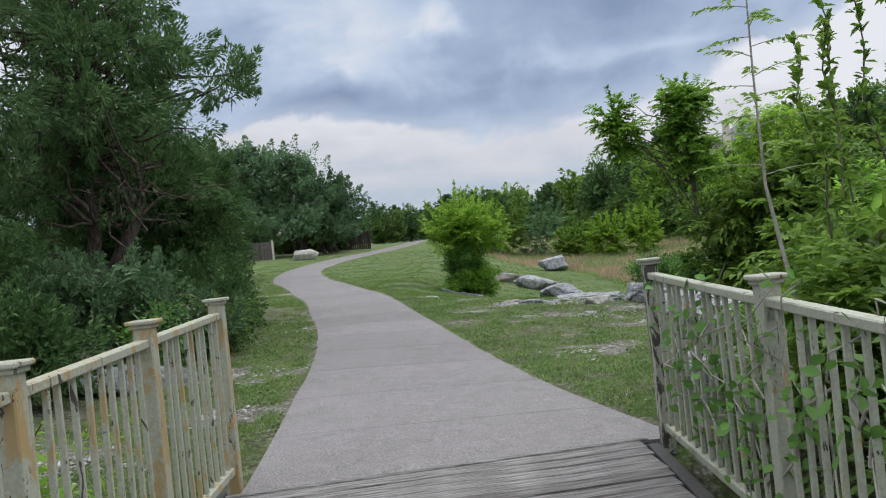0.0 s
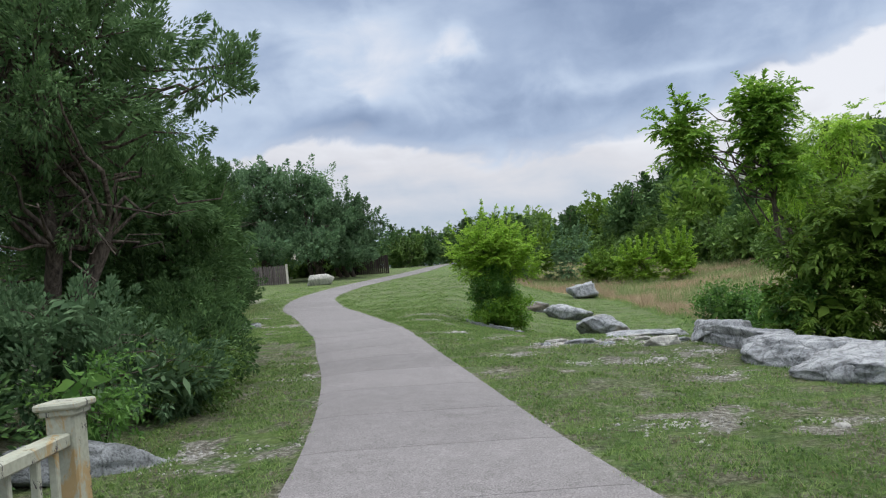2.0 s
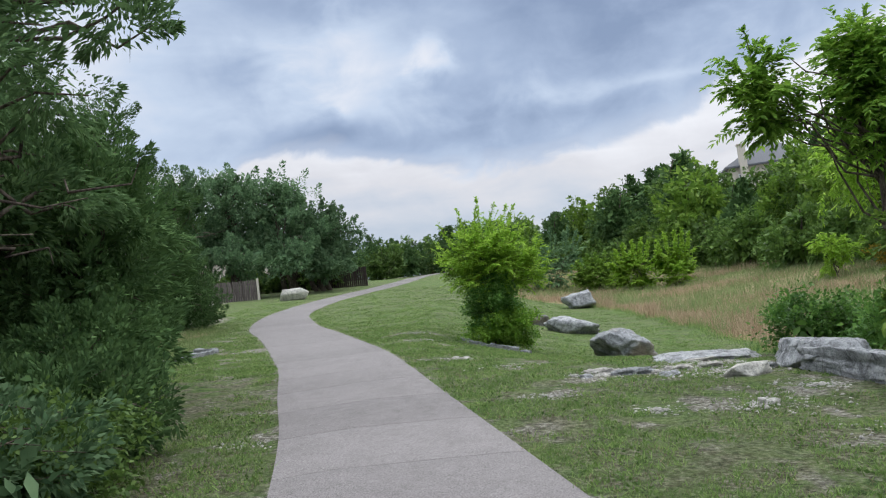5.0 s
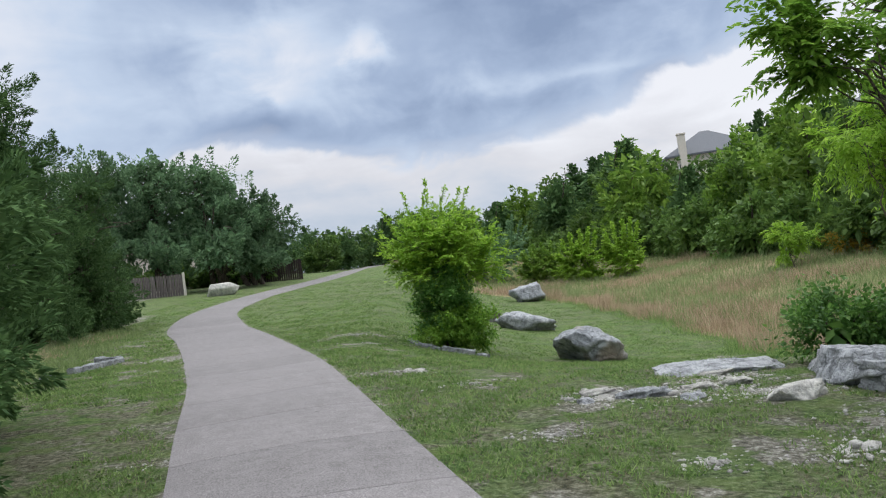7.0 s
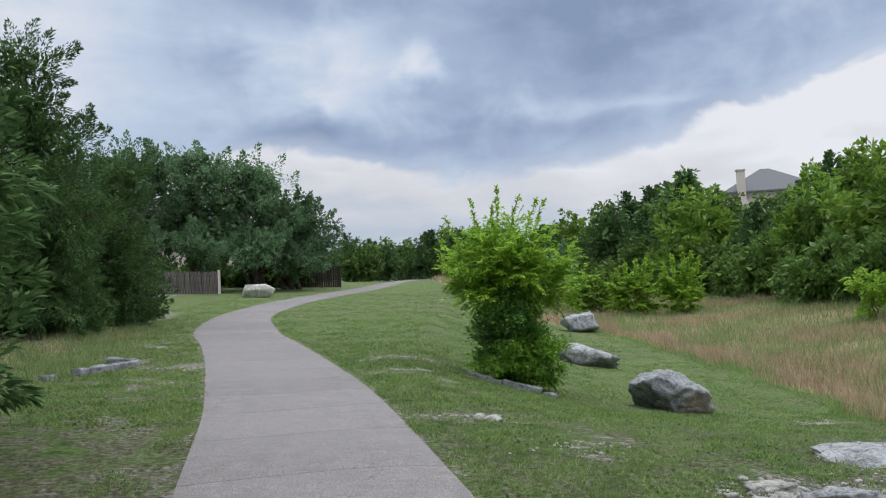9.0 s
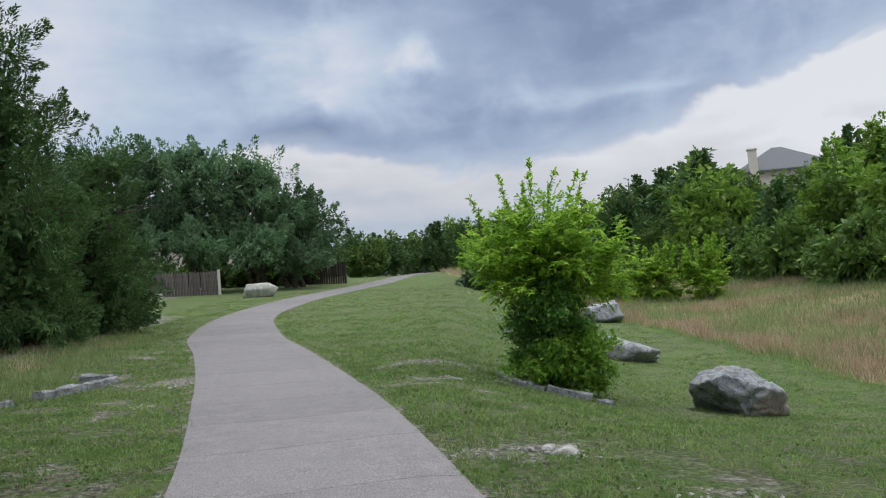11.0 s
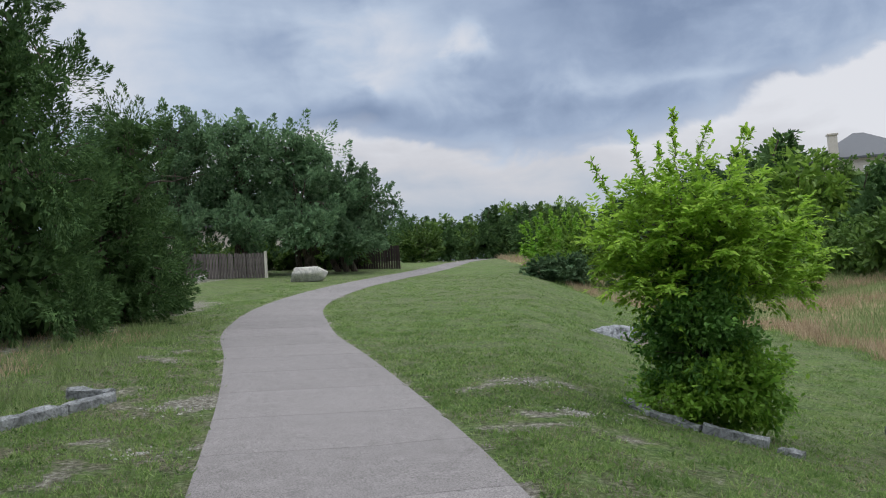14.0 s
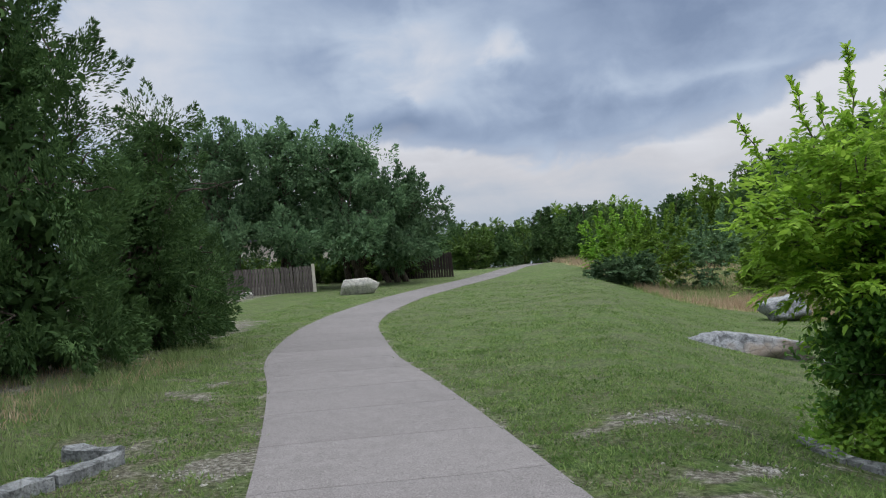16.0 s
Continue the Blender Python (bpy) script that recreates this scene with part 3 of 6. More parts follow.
def foliage(rng, lobes, clumps, per, size, slim, twig, up=0.25, spread=0.9, rough=0.35, inner=0.55, loose=0.05, bough=0.22, flock=9, core=0.35, flat=0.7, oval=False, filler=(2.0, 4.0, 0.55)):
    """Leaves on twigs, and the twigs in boughs that leave gaps between them."""
    n = max(6, clumps // flock)
    c, d, mid = crown_points(rng, lobes, n, rough, inner)
    c, d, mid = (np.repeat(a, flock, axis=0) for a in (c, d, mid))
    clumps = n * flock
    big = np.repeat(rng.uniform(0.6, 1.4, n), flock)[:, None]
    c = c + rng.normal(0, 1, c.shape) * np.array([[bough, bough, bough * 0.4]]) * big + d * np.abs(rng.normal(0, bough * 0.6, (clumps, 1)))
    d = d + np.array([[0, 0, up]]) + rng.normal(0, 0.25, d.shape)
    d /= np.linalg.norm(d, axis=1)[:, None]
    along = rng.random((clumps, per)) * twig * rng.uniform(0.5, 1.5, (clumps, 1))
    base = c[:, None] + d[:, None] * along[..., None] + rng.normal(0, loose, (clumps, per, 3))
    way = d[:, None] * 0.7 + rng.normal(0, spread, (clumps, per, 3)) * 0.7
    n = clumps * per
    s = size * rng.uniform(0.65, 1.3, n)
    base, way = base.reshape(-1, 3), way.reshape(-1, 3)
    if core:  # larger leaves added deep in the crown to block light
        k = int(clumps * core)
        lob = np.array(lobes, float)
        share = lob[:, 3] * lob[:, 4] * lob[:, 5]
        lob = lob[rng.choice(len(lob), k, p=share / share.sum())]
        d = rng.normal(0, 1, (k, 3))
        d /= np.linalg.norm(d, axis=1)[:, None]
        base = np.concatenate([base, lob[:, :3] + d * lob[:, 3:] * (rng.random(k) ** 0.4 * 0.72)[:, None]])
        way = np.concatenate([way, rng.normal(0, 1, (k, 3))])
        s = np.concatenate([s, size * rng.uniform(filler[0], filler[1], k)])
    v, f = leaves(base, way, s, s * np.where(np.arange(len(s)) < n, slim, filler[2]), rng, flat=flat, oval=oval)
    return v, f, c, mid


def filler_leaves(rng, lobes, count, size):
    """Larger leaves added deep in the crown, which close and darken it."""
    lob = np.array(lobes, float)
    share = lob[:, 3] * lob[:, 4] * lob[:, 5]
    lob = lob[rng.choice(len(lob), count, p=share / share.sum())]
    d = rng.normal(0, 1, (count, 3))
    d /= np.linalg.norm(d, axis=1)[:, None]
    return lob[:, :3] + d * lob[:, 3:] * (rng.random(count) ** 0.4 * 0.7)[:, None], rng.normal(0, 1, (count, 3)), size * rng.uniform(1.8, 3.2, count)


def unit_rows(a):
    return a / (np.linalg.norm(a, axis=-1, keepdims=True) + 1e-9)


def plumes(rng, lobes, boughs, sprays, size, slim, long=0.55, wide=0.34, up=0.45, rough=0.5, inner=0.62, core=4.0, loose=0.33):
    """Tapered tufts of scaly sprays, one at the end of each bough, with hollows between them."""
    c, d, mid = crown_points(rng, lobes, boughs, rough, inner)
    axis = unit_rows(d * 0.9 + np.array([[0, 0, up]]) + rng.normal(0, 0.3, d.shape))
    far = long * rng.uniform(0.55, 1.5, (boughs, 1, 1))
    u = rng.random((boughs, sprays, 1)) ** 0.8
    side = unit_rows(np.cross(axis[:, None], rng.normal(0, 1, (boughs, sprays, 3))))
    out = side * (wide * far * (1.08 - u) * rng.random((boughs, sprays, 1)) ** 0.35)
    base = c[:, None] + axis[:, None] * far * (u - 0.5) + out
    way = axis[:, None] + side * 0.45 + rng.normal(0, 0.25, base.shape)
    face = (side + axis[:, None] * 0.5 * u + np.array([0, 0, 0.25])).reshape(-1, 3)
    base, way = base.reshape(-1, 3), way.reshape(-1, 3)
    s = size * rng.uniform(0.6, 1.35, len(base))
    b = s * slim
    if core:
        ob, ow, os = filler_leaves(rng, lobes, int(boughs * core), size)
        base, way, s, b = np.concatenate([base, ob]), np.concatenate([way, ow]), np.concatenate([s, os]), np.concatenate([b, os * 0.45])
        face = np.concatenate([face, np.tile([[0, 0, 1.0]], (len(os), 1))])
    v, f = leaves(base, way, s, b, rng, flat=loose, facing=face)
    return v, f, c, mid


def leafy_sprays(rng, lobes, boughs, twigs, pairs, size, slim, long=0.6, up=0.35, rough=0.4, inner=0.6, droop=0.3, core=1.0, spread=0.85, flat=0.35, oval=True):
    """Arching branch ends, each with side twigs that carry leaves in two rows."""
    c, d, mid = crown_points(rng, lobes, boughs, rough, inner)
    axis = unit_rows(d * 0.9 + np.array([[0, 0, up]]) + rng.normal(0, 0.25, d.shape))[:, None]
    far = long * rng.uniform(0.6, 1.5, (boughs, 1, 1))
    u = rng.random((boughs, twigs, 1))
    across = unit_rows(np.cross(axis, rng.normal(0, 0.5, (boughs, twigs, 3)) + np.array([0, 0, 1.0])) * rng.choice([-1, 1], (boughs, twigs, 1)))
    way = unit_rows(axis + across * spread * rng.uniform(0.2, 1.2, (boughs, twigs, 1)))
    foot = c[:, None] + axis * far * (u - 0.6)
    reach = far * rng.uniform(0.35, 0.75, (boughs, twigs, 1)) * (1.15 - 0.5 * u)
    k = pairs * 2
    v = ((np.arange(k) // 2 + 1) / pairs)[None, None, :, None] * np.ones((boughs, twigs, k, 1))
    turn = np.where(np.arange(k) % 2, 1.0, -1.0)[None, None, :, None]
    side = unit_rows(np.cross(way, np.array([0, 0, 1.0]) + rng.normal(0, 0.2, way.shape)))[:, :, None]
    pos = foot[:, :, None] + way[:, :, None] * reach[:, :, None] * v - np.array([0, 0, 1.0]) * droop * reach[:, :, None] * v * v
    lead = way[:, :, None] * 0.65 + side * turn * (1.05 - 0.5 * v) - np.array([0, 0, droop]) * v
    base, lead = pos.reshape(-1, 3), (lead + rng.normal(0, 0.18, pos.shape)).reshape(-1, 3)
    s = size * rng.uniform(0.65, 1.3, len(base))
    b = s * slim
    if core:
        ob, ow, os = filler_leaves(rng, lobes, int(boughs * core), size)
        base, lead, s, b = np.concatenate([base, ob]), np.concatenate([lead, ow]), np.concatenate([s, os]), np.concatenate([b, os * 0.5])
    lv, lf = leaves(base, lead, s, b, rng, flat=flat, oval=oval)
    return lv, lf, c, mid


def tree(name, label, category, at, lobes, clumps, per, size, slim, twig, mat, seed, stems=((0, 0),), girth=0.12, limbs=40, group="", bark=None, bare=0, shoots=(), **kw):
    """A plant with its stems and limbs as one part and its leaves as another. Lobes are measured from its foot."""
    rng = np.random.default_rng(seed)
    e = empty(name, label, category, at, group=group)
    if "plume" in kw:
        kw = {**kw, **kw["plume"]}
        v, f, c, mid = plumes(rng, lobes, kw["boughs"], kw["sprays"], size, slim, *(kw[k] for k in ("long", "wide", "up", "rough", "inner", "core")), kw.get("loose", 0.45))
    elif "spray" in kw:
        v, f, c, mid = leafy_sprays(rng, lobes, size=size, slim=slim, **kw["spray"])
    else:
        v, f, c, mid = foliage(rng, lobes, clumps, per, size, slim, twig, **kw)
    paths = []
    for sx, sy in stems:
        end = np.array(lobes[int(np.argmax([l[2] for l in lobes]))][:3]) + rng.normal(0, 0.15, 3)
        pts = bent(rng, (sx, sy, -0.15), end, 8, 0.10)
        pts[:, 2] = np.linspace(-0.15, end[2], 8)
        paths.append((pts, np.linspace(girth, girth * 0.25, 8) * rng.uniform(0.8, 1.1)))
    for i in rng.choice(len(c), min(limbs, len(c)), replace=False):
        trunk = paths[rng.integers(len(stems))][0]
        k = int(np.clip(np.searchsorted(trunk[:, 2], c[i][2] * rng.uniform(0.45, 0.85)), 1, 6))
        paths.append((bent(rng, trunk[k], c[i], 6), np.linspace(girth * 0.32, girth * 0.04 + 0.002, 6)))
    for i in range(bare):
        trunk = paths[rng.integers(len(stems))][0]
        k = rng.integers(2, 7)
        d = rng.normal(0, 1, 3) * (1, 1, 0.35)
        paths.append((bent(rng, trunk[k], trunk[k] + d / np.linalg.norm(d) * rng.uniform(0.8, 2.2) * min(1, girth / 0.1), 6, 0.2), np.linspace(girth * 0.2, 0.006, 6)))
    extra, ways = [], []
    for x0, y0, z0, x1, y1, z1 in shoots:  # long leafy leaders that stand out of the crown
        line = bent(rng, (x0, y0, z0), (x1, y1, z1), 7, 0.05)
        paths.append((line, np.linspace(0.008, 0.003, 7)))
        n = int(np.linalg.norm(line[-1] - line[0]) * 100)
        u = rng.uniform(0, 5.99, n)
        extra.append(line[u.astype(int)] + (line[u.astype(int) + 1] - line[u.astype(int)]) * (u % 1)[:, None])
        d = line[-1] - line[0]
        ways.append(d / np.linalg.norm(d) * 0.7 + rng.normal(0, 0.7, (n, 3)))
    if extra:
        b = np.concatenate(extra)
        s = size * rng.uniform(0.8, 1.3, len(b))
        ev, ef = leaves(b, np.concatenate(ways), s, s * slim, rng, oval=kw.get("oval", False))
        f = np.concatenate([f, ef + len(v)])
        v = np.concatenate([v, ev])
    for one in paths[: len(stems)]:
        tv, tf = tubes([one], 6)
        mesh_object("trunk", tv, tf, bark or BARK, e, smooth=True)
    if len(paths) > len(stems):
        tv, tf = tubes(paths[len(stems):], 5)
        tagged(mesh_object("branchwork", tv, tf, bark or BARK, e, smooth=True), "thin bark-covered branches and twigs", kind="stuff")
    mesh_object("crown", v, f, mat, e)
    return e


def rock(name, label, at, size, seed, mat=None, turn=0.0, tilt=(0, 0), cuts=14, rough=0.12, group="boulders in the grass", sink=0.15, detail=4, faces=(), parent=None):
    """A weathered block: a ball cut by random planes, then worn."""
    rng = random.Random(seed)
    bm = bmesh.new()
    bmesh.ops.create_icosphere(bm, subdivisions=detail, radius=1)
    planes = [(Vector((rng.gauss(0, 1), rng.gauss(0, 1), rng.gauss(0.1, 0.6))).normalized(), rng.uniform(0.5, 0.92)) for _ in range(cuts)]
    if faces:
        planes = [(Vector(p[:3]).normalized(), p[3]) for p in faces]
    planes += [(Vector((0, 0, 1)), 0.6), (Vector((0, 0, -1)), 0.6)]
    off = Vector((seed * 1.7, seed * 0.3, 0))
    for v in bm.verts:
        d = v.co.normalized()
        r = min([h / max(d.dot(p), 1e-3) for p, h in planes if d.dot(p) > 0.05] + [1.15])
        q = d * r
        pit = noise.noise(q * 5.5 + off)
        r *= 1 + rough * (noise.fractal(q * 2.2 + off, 0.9, 2.1, 4) * 0.7 - 0.55 * max(0, pit) ** 1.5 - 0.2 * abs(noise.noise(q * 13 + off)))
        v.co = d * r
    lo = [min(v.co[i] for v in bm.verts) for i in range(3)]
    hi = [max(v.co[i] for v in bm.verts) for i in range(3)]
    for v in bm.verts:
        v.co = Vector([((v.co[i] - lo[i]) / (hi[i] - lo[i]) - (0.5 if i < 2 else 0)) * size[i] for i in range(3)])
    bm.normal_update()
    k = min(max(min(size), 0.05), 0.6)
    for v in bm.verts:
        q = Vector((v.co.x, v.co.y, v.co.z * 1.6)) + off
        d = noise.voronoi(q * (0.9 / k))[0]
        crack = max(0.0, 1 - (d[1] - d[0]) / 0.10)
        bed = noise.noise(Vector((q.x * 0.5, q.y * 0.5, q.z * 7 / k)))
        pit = max(0.0, noise.noise(q * (6 / k))) ** 1.5
        v.co += v.normal * k * (0.045 * bed * (1 - abs(v.normal.z)) - 0.05 * crack - 0.05 * pit + 0.02 * noise.fractal(q * (3 / k), 0.8, 2.1, 3))
    ob = part(name, bm, mat or LIMESTONE, smooth=False)
    for p in ob.data.polygons:
        p.use_smooth = True
    z = gz(at[0], at[1]) - sink * size[2] if len(at) < 3 else at[2]
    ob.matrix_basis = pose(at[0], at[1], z, tilt[0], tilt[1], turn)
    if parent:
        ob.parent = parent
        return ob
    return tagged(ob, label, "rock", group)


# ---- ground sheet ----
def steps(fine_from, fine_to, step, coarse, end):
    s = list(np.arange(fine_from, fine_to + 1e-6, step))
    d, x = coarse, fine_to
    while x < end:
        d *= 1.16
        x += d
        s.append(x)
    d, x, low = coarse, fine_from, []
    while x > -end:
        d *= 1.16
        x -= d
        low.append(x)
    return np.array(low[::-1] + s)


def ground_sheet():
    xs, ys = steps(-15, 15, 0.22, 0.35, 1600), steps(-7, 50, 0.22, 0.35, 1600)
    X, Y = np.meshgrid(xs, ys)
    Z = ground_z(X, Y)
    near = (np.abs(X) < 40) & (Y > -10) & (Y < 80)
    Z[near] += lumps(X[near], Y[near])
    w = len(xs)
    i = np.arange(len(ys) - 1)[:, None] * w + np.arange(w - 1)[None]
    faces = np.stack([i, i + 1, i + w + 1, i + w], -1).reshape(-1, 4)
    ob = mesh_object("ground", np.stack([X, Y, Z], -1).reshape(-1, 3), faces, GROUND, smooth=True)
    cover = np.zeros((X.size, 4), np.float32)
    cover[:, 0] = bare_cover(X, Y).ravel()
    cover[:, 1] = meadow_cover(X, Y).ravel()
    cover[:, 2] = ((1 - ease(3.9, 4.9, Y)) * ease(-9, -6, Y) * (np.abs(X) < 25)).ravel()
    cover[:, 3] = (0.5 + 0.5 * (1 - ease(17, 34, Y)) + 0.4 * np.clip((-2.5 - X - 0.22 * np.maximum(Y - 20, 0)) / 2, 0, 1) * (1 - ease(34, 44, Y))).ravel()
    a = ob.data.color_attributes.new("cover", "FLOAT_COLOR", "POINT")
    a.data.foreach_set("color", cover.ravel())
    return tagged(ob, "mown patchy lawn with bare stony soil and a dry meadow", "ground", kind="structure")


# ---- plants ----
JUNIPER = dict(size=0.108, slim=0.3, twig=0.24, mat=JUNIPER_LEAF, bark=BARK)


def juniper(at, lobes, clumps, seed, label="dark green juniper with drooping shaggy branches", per=12, girth=0.16, limbs=60, stems=((0, 0), (0.25, 0.2)), bare=14, group="junipers beside the trail", inner=0.72, core=9.0, sprays=200, **kw):
    return tree("juniper_tree", label, "tree", (at[0], at[1], gz(*at)), lobes, clumps, per, seed=seed, girth=girth, limbs=limbs, stems=stems, bare=bare, group=group, plume=dict(boughs=int(clumps * 0.065), sprays=sprays, long=0.85, wide=0.40, up=0.5, rough=0.5, inner=inner, core=core, loose=0.9), **{**JUNIPER, **kw})


def shrub(at, lobes, clumps, seed, label, mat, name="shrub", category="shrub", per=12, size=0.09, slim=0.5, twig=0.22, girth=0.03, limbs=40, group="", **kw):
    stems = kw.pop("stems", ((0, 0), (0.15, 0.1), (-0.12, 0.15), (0.05, -0.15)))
    return tree(name, label, category, (at[0], at[1], gz(*at)), lobes, clumps, per, size, slim, twig, mat, seed, stems=stems, girth=girth, limbs=limbs, group=group, **kw)


ground_sheet()

# ---- junipers and thicket along the trail's west side ----
juniper((-6.4, 14.8), [(0.6, 0.9, 2.7, 1.5, 1.4, 0.6), (-0.6, 0, 2.9, 1.2, 1.4, 0.5), (0.4, 0.1, 4.0, 2.0, 2.0, 0.6), (0.7, 0, 5.0, 1.9, 1.9, 0.7), (0.2, 0, 6.1, 1.7, 1.6, 0.7), (2.7, 0, 4.3, 0.7, 0.8, 0.3), (2.0, -0.2, 4.9, 0.7, 0.9, 0.3), (1.0, 0, 5.9, 0.8, 0.8, 0.35), (-0.2, 0, 7.5, 1.2, 1.2, 0.6)], 4600, 11, limbs=130, bare=80, core=2, inner=0.6, sprays=200, mat=JUNIPER_LIT)
juniper((-7.6, 11.2), [(0, 0, 2.4, 2.0, 2.0, 0.9), (0.3, 0, 3.9, 2.0, 1.9, 0.8), (0.2, 0, 5.2, 1.9, 1.8, 0.8), (0, 0, 6.6, 1.6, 1.5, 0.8), (0, 0, 7.9, 1.1, 1.1, 0.8)], 3400, 12, limbs=90, bare=30, core=4, inner=0.66, sprays=200, mat=JUNIPER_LIT)
juniper((-7.4, 18.4), [(0.4, 0, 1.5, 2.0, 2.0, 1.1), (0.4, 0, 2.9, 1.8, 1.8, 0.9), (0, 0, 4.3, 1.4, 1.4, 0.9)], 2800, 13, limbs=80, bare=30)
juniper((-9.2, 8.0), [(0, 0, 2.6, 2.3, 2.2, 1.2), (0, 0, 4.6, 2.1, 2.1, 1.1), (0, 0, 6.6, 1.6, 1.6, 1.2), (0, 0, 8.2, 1.0, 1.0, 0.9)], 2400, 14)
juniper((-10.8, 23.5), [(0, 0, 1.8, 2.2, 2.6, 1.3), (0, 0, 3.6, 1.7, 1.8, 1.0), (0, 0, 5.0, 1.0, 1.0, 0.8)], 1900, 15)
juniper((-9.3, 13.2), [(0, 0, 0.8, 1.9, 2.2, 0.8), (0.2, 0, 1.9, 2.0, 2.2, 0.9), (0, 0, 3.0, 1.8, 2.0, 0.8)], 2600, 17, "dense dark juniper behind the bushes", core=14.0)
juniper((-5.4, 17.4), [(0.1, 0, 0.8, 1.1, 1.4, 0.7), (0, 0, 1.7, 1.1, 1.2, 0.6), (0.4, 0, 2.5, 1.1, 1.2, 0.6), (0.0, 0, 3.2, 0.9, 1.0, 0.5)], 2100, 16, "low spreading juniper at the lawn's edge", girth=0.06, bare=16)
# the group further on
# more added inner leaves darken these crowns
DENSE = dict(core=16.0, inner=0.76, bare=4)
juniper((-11.4, 33.6), [(0.3, -0.3, 0.6, 2.0, 1.8, 0.6), (0, 0, 1.5, 2.2, 1.9, 1.0), (0.5, -0.2, 2.7, 1.9, 1.7, 0.9), (0.2, 0, 4.0, 1.7, 1.6, 0.9), (0.6, 0.1, 5.2, 1.3, 1.2, 0.8), (0.0, 0, 6.1, 1.35, 1.3, 0.8), (0.0, 0, 7.2, 1.15, 1.1, 0.9)], 4800, 21, "tall dark juniper with ragged top", **DENSE)
juniper((-10.9, 37.2), [(0.2, 0, 0.6, 1.6, 1.6, 0.6), (0.2, 0, 1.5, 1.5, 1.6, 0.9), (0.2, 0, 2.7, 1.2, 1.2, 0.8), (0.6, 0, 3.7, 1.0, 1.0, 0.7), (0.9, 0, 4.6, 0.7, 0.7, 0.6)], 3300, 22, **DENSE)
juniper((-11.3, 40.2), [(0.3, 0, 0.6, 1.4, 1.4, 0.6), (0.2, 0, 1.4, 1.3, 1.4, 0.8), (0, 0, 2.4, 1.0, 1.1, 0.7), (0, 0, 3.4, 0.6, 0.6, 0.7)], 2200, 23, **DENSE)
juniper((-14.5, 36.5), [(0, 0, 1.2, 2.2, 2.2, 1.1), (0, 0, 2.8, 2.3, 2.2, 1.3), (0, 0, 4.8, 1.9, 1.9, 1.2), (0, 0, 6.6, 1.4, 1.4, 1.1)], 1900, 24, **DENSE)
juniper((-13.8, 31.0), [(0.2, 0, 0.9, 2.2, 2.3, 0.9), (0, 0, 2.2, 2.3, 2.4, 1.3), (0, 0, 4.3, 2.0, 2.0, 1.2), (0, 0, 6.4, 1.6, 1.6, 1.2), (0.5, 0, 8.2, 1.3, 1.3, 0.9)], 3200, 25, **DENSE)
juniper((-14.5, 43.5), [(0, 0, 1.6, 1.8, 1.8, 1.3), (0, 0, 3.6, 1.3, 1.3, 1.0)], 1200, 26, **DENSE)
# low grey-green bushes under the junipers
BUSH = "bushes under the junipers"
TUFT = dict(boughs=220, sprays=62, long=0.34, wide=0.45, up=0.5, rough=0.45, inner=0.66, core=5.0)
shrub((-4.5, 11.6), [(0, 0, 0.6, 1.15, 1.0, 0.6), (0.1, -0.4, 1.15, 0.8, 0.7, 0.4), (-0.7, -0.3, 1.1, 0.8, 0.8, 0.5), (0.9, 0.3, 0.45, 0.55, 0.8, 0.4)], 1500, 31, "dense grey-green bush beside the trail", GREY_LEAF, size=0.075, slim=0.42, plume=TUFT, group=BUSH, bare=10)
shrub((-4.2, 13.6), [(0, 0, 0.55, 0.95, 1.1, 0.55), (0.3, 0.6, 0.45, 0.75, 0.8, 0.4)], 1200, 32, "dark green bush leaning over the lawn", JUNIPER_LEAF, size=0.075, slim=0.42, plume=TUFT, group=BUSH)
shrub((-4.8, 15.4), [(0, 0, 0.6, 1.0, 1.1, 0.6), (0.2, 0.4, 1.0, 0.8, 0.8, 0.5)], 1300, 33, "dense dark green bush with grey twigs", JUNIPER_LEAF, slim=0.42, plume=TUFT, size=0.07, bare=20, group=BUSH)
shrub((-6.2, 11.0), [(0, 0, 0.8, 1.2, 1.2, 0.8), (0, 0, 1.5, 0.9, 0.9, 0.5)], 1200, 34, "dense dark green bush under the junipers", JUNIPER_LEAF, size=0.075, slim=0.42, plume=TUFT, group=BUSH)
shrub((-3.75, 10.15), [(0, 0, 0.5, 0.3, 0.3, 0.35)], 110, 35, "small bright green sapling in the bush", VINE_LEAF, "sapling", "plant", size=0.075, slim=0.35, girth=0.015, limbs=10, bough=0.1)
shrub((-3.6, 12.6), [(0, 0, 0.25, 0.45, 0.8, 0.26)], 500, 36, "low leafy weeds at the lawn's edge", DEEP_LEAF, "weeds", "plant", size=0.06, girth=0.012, bough=0.12)
shrub((-4.7, 8.6), [(0, 0, 0.6, 0.9, 0.7, 0.6)], 700, 37, "dense dark green bush by the footbridge", JUNIPER_LEAF, slim=0.42, plume=TUFT, size=0.07, group=BUSH)



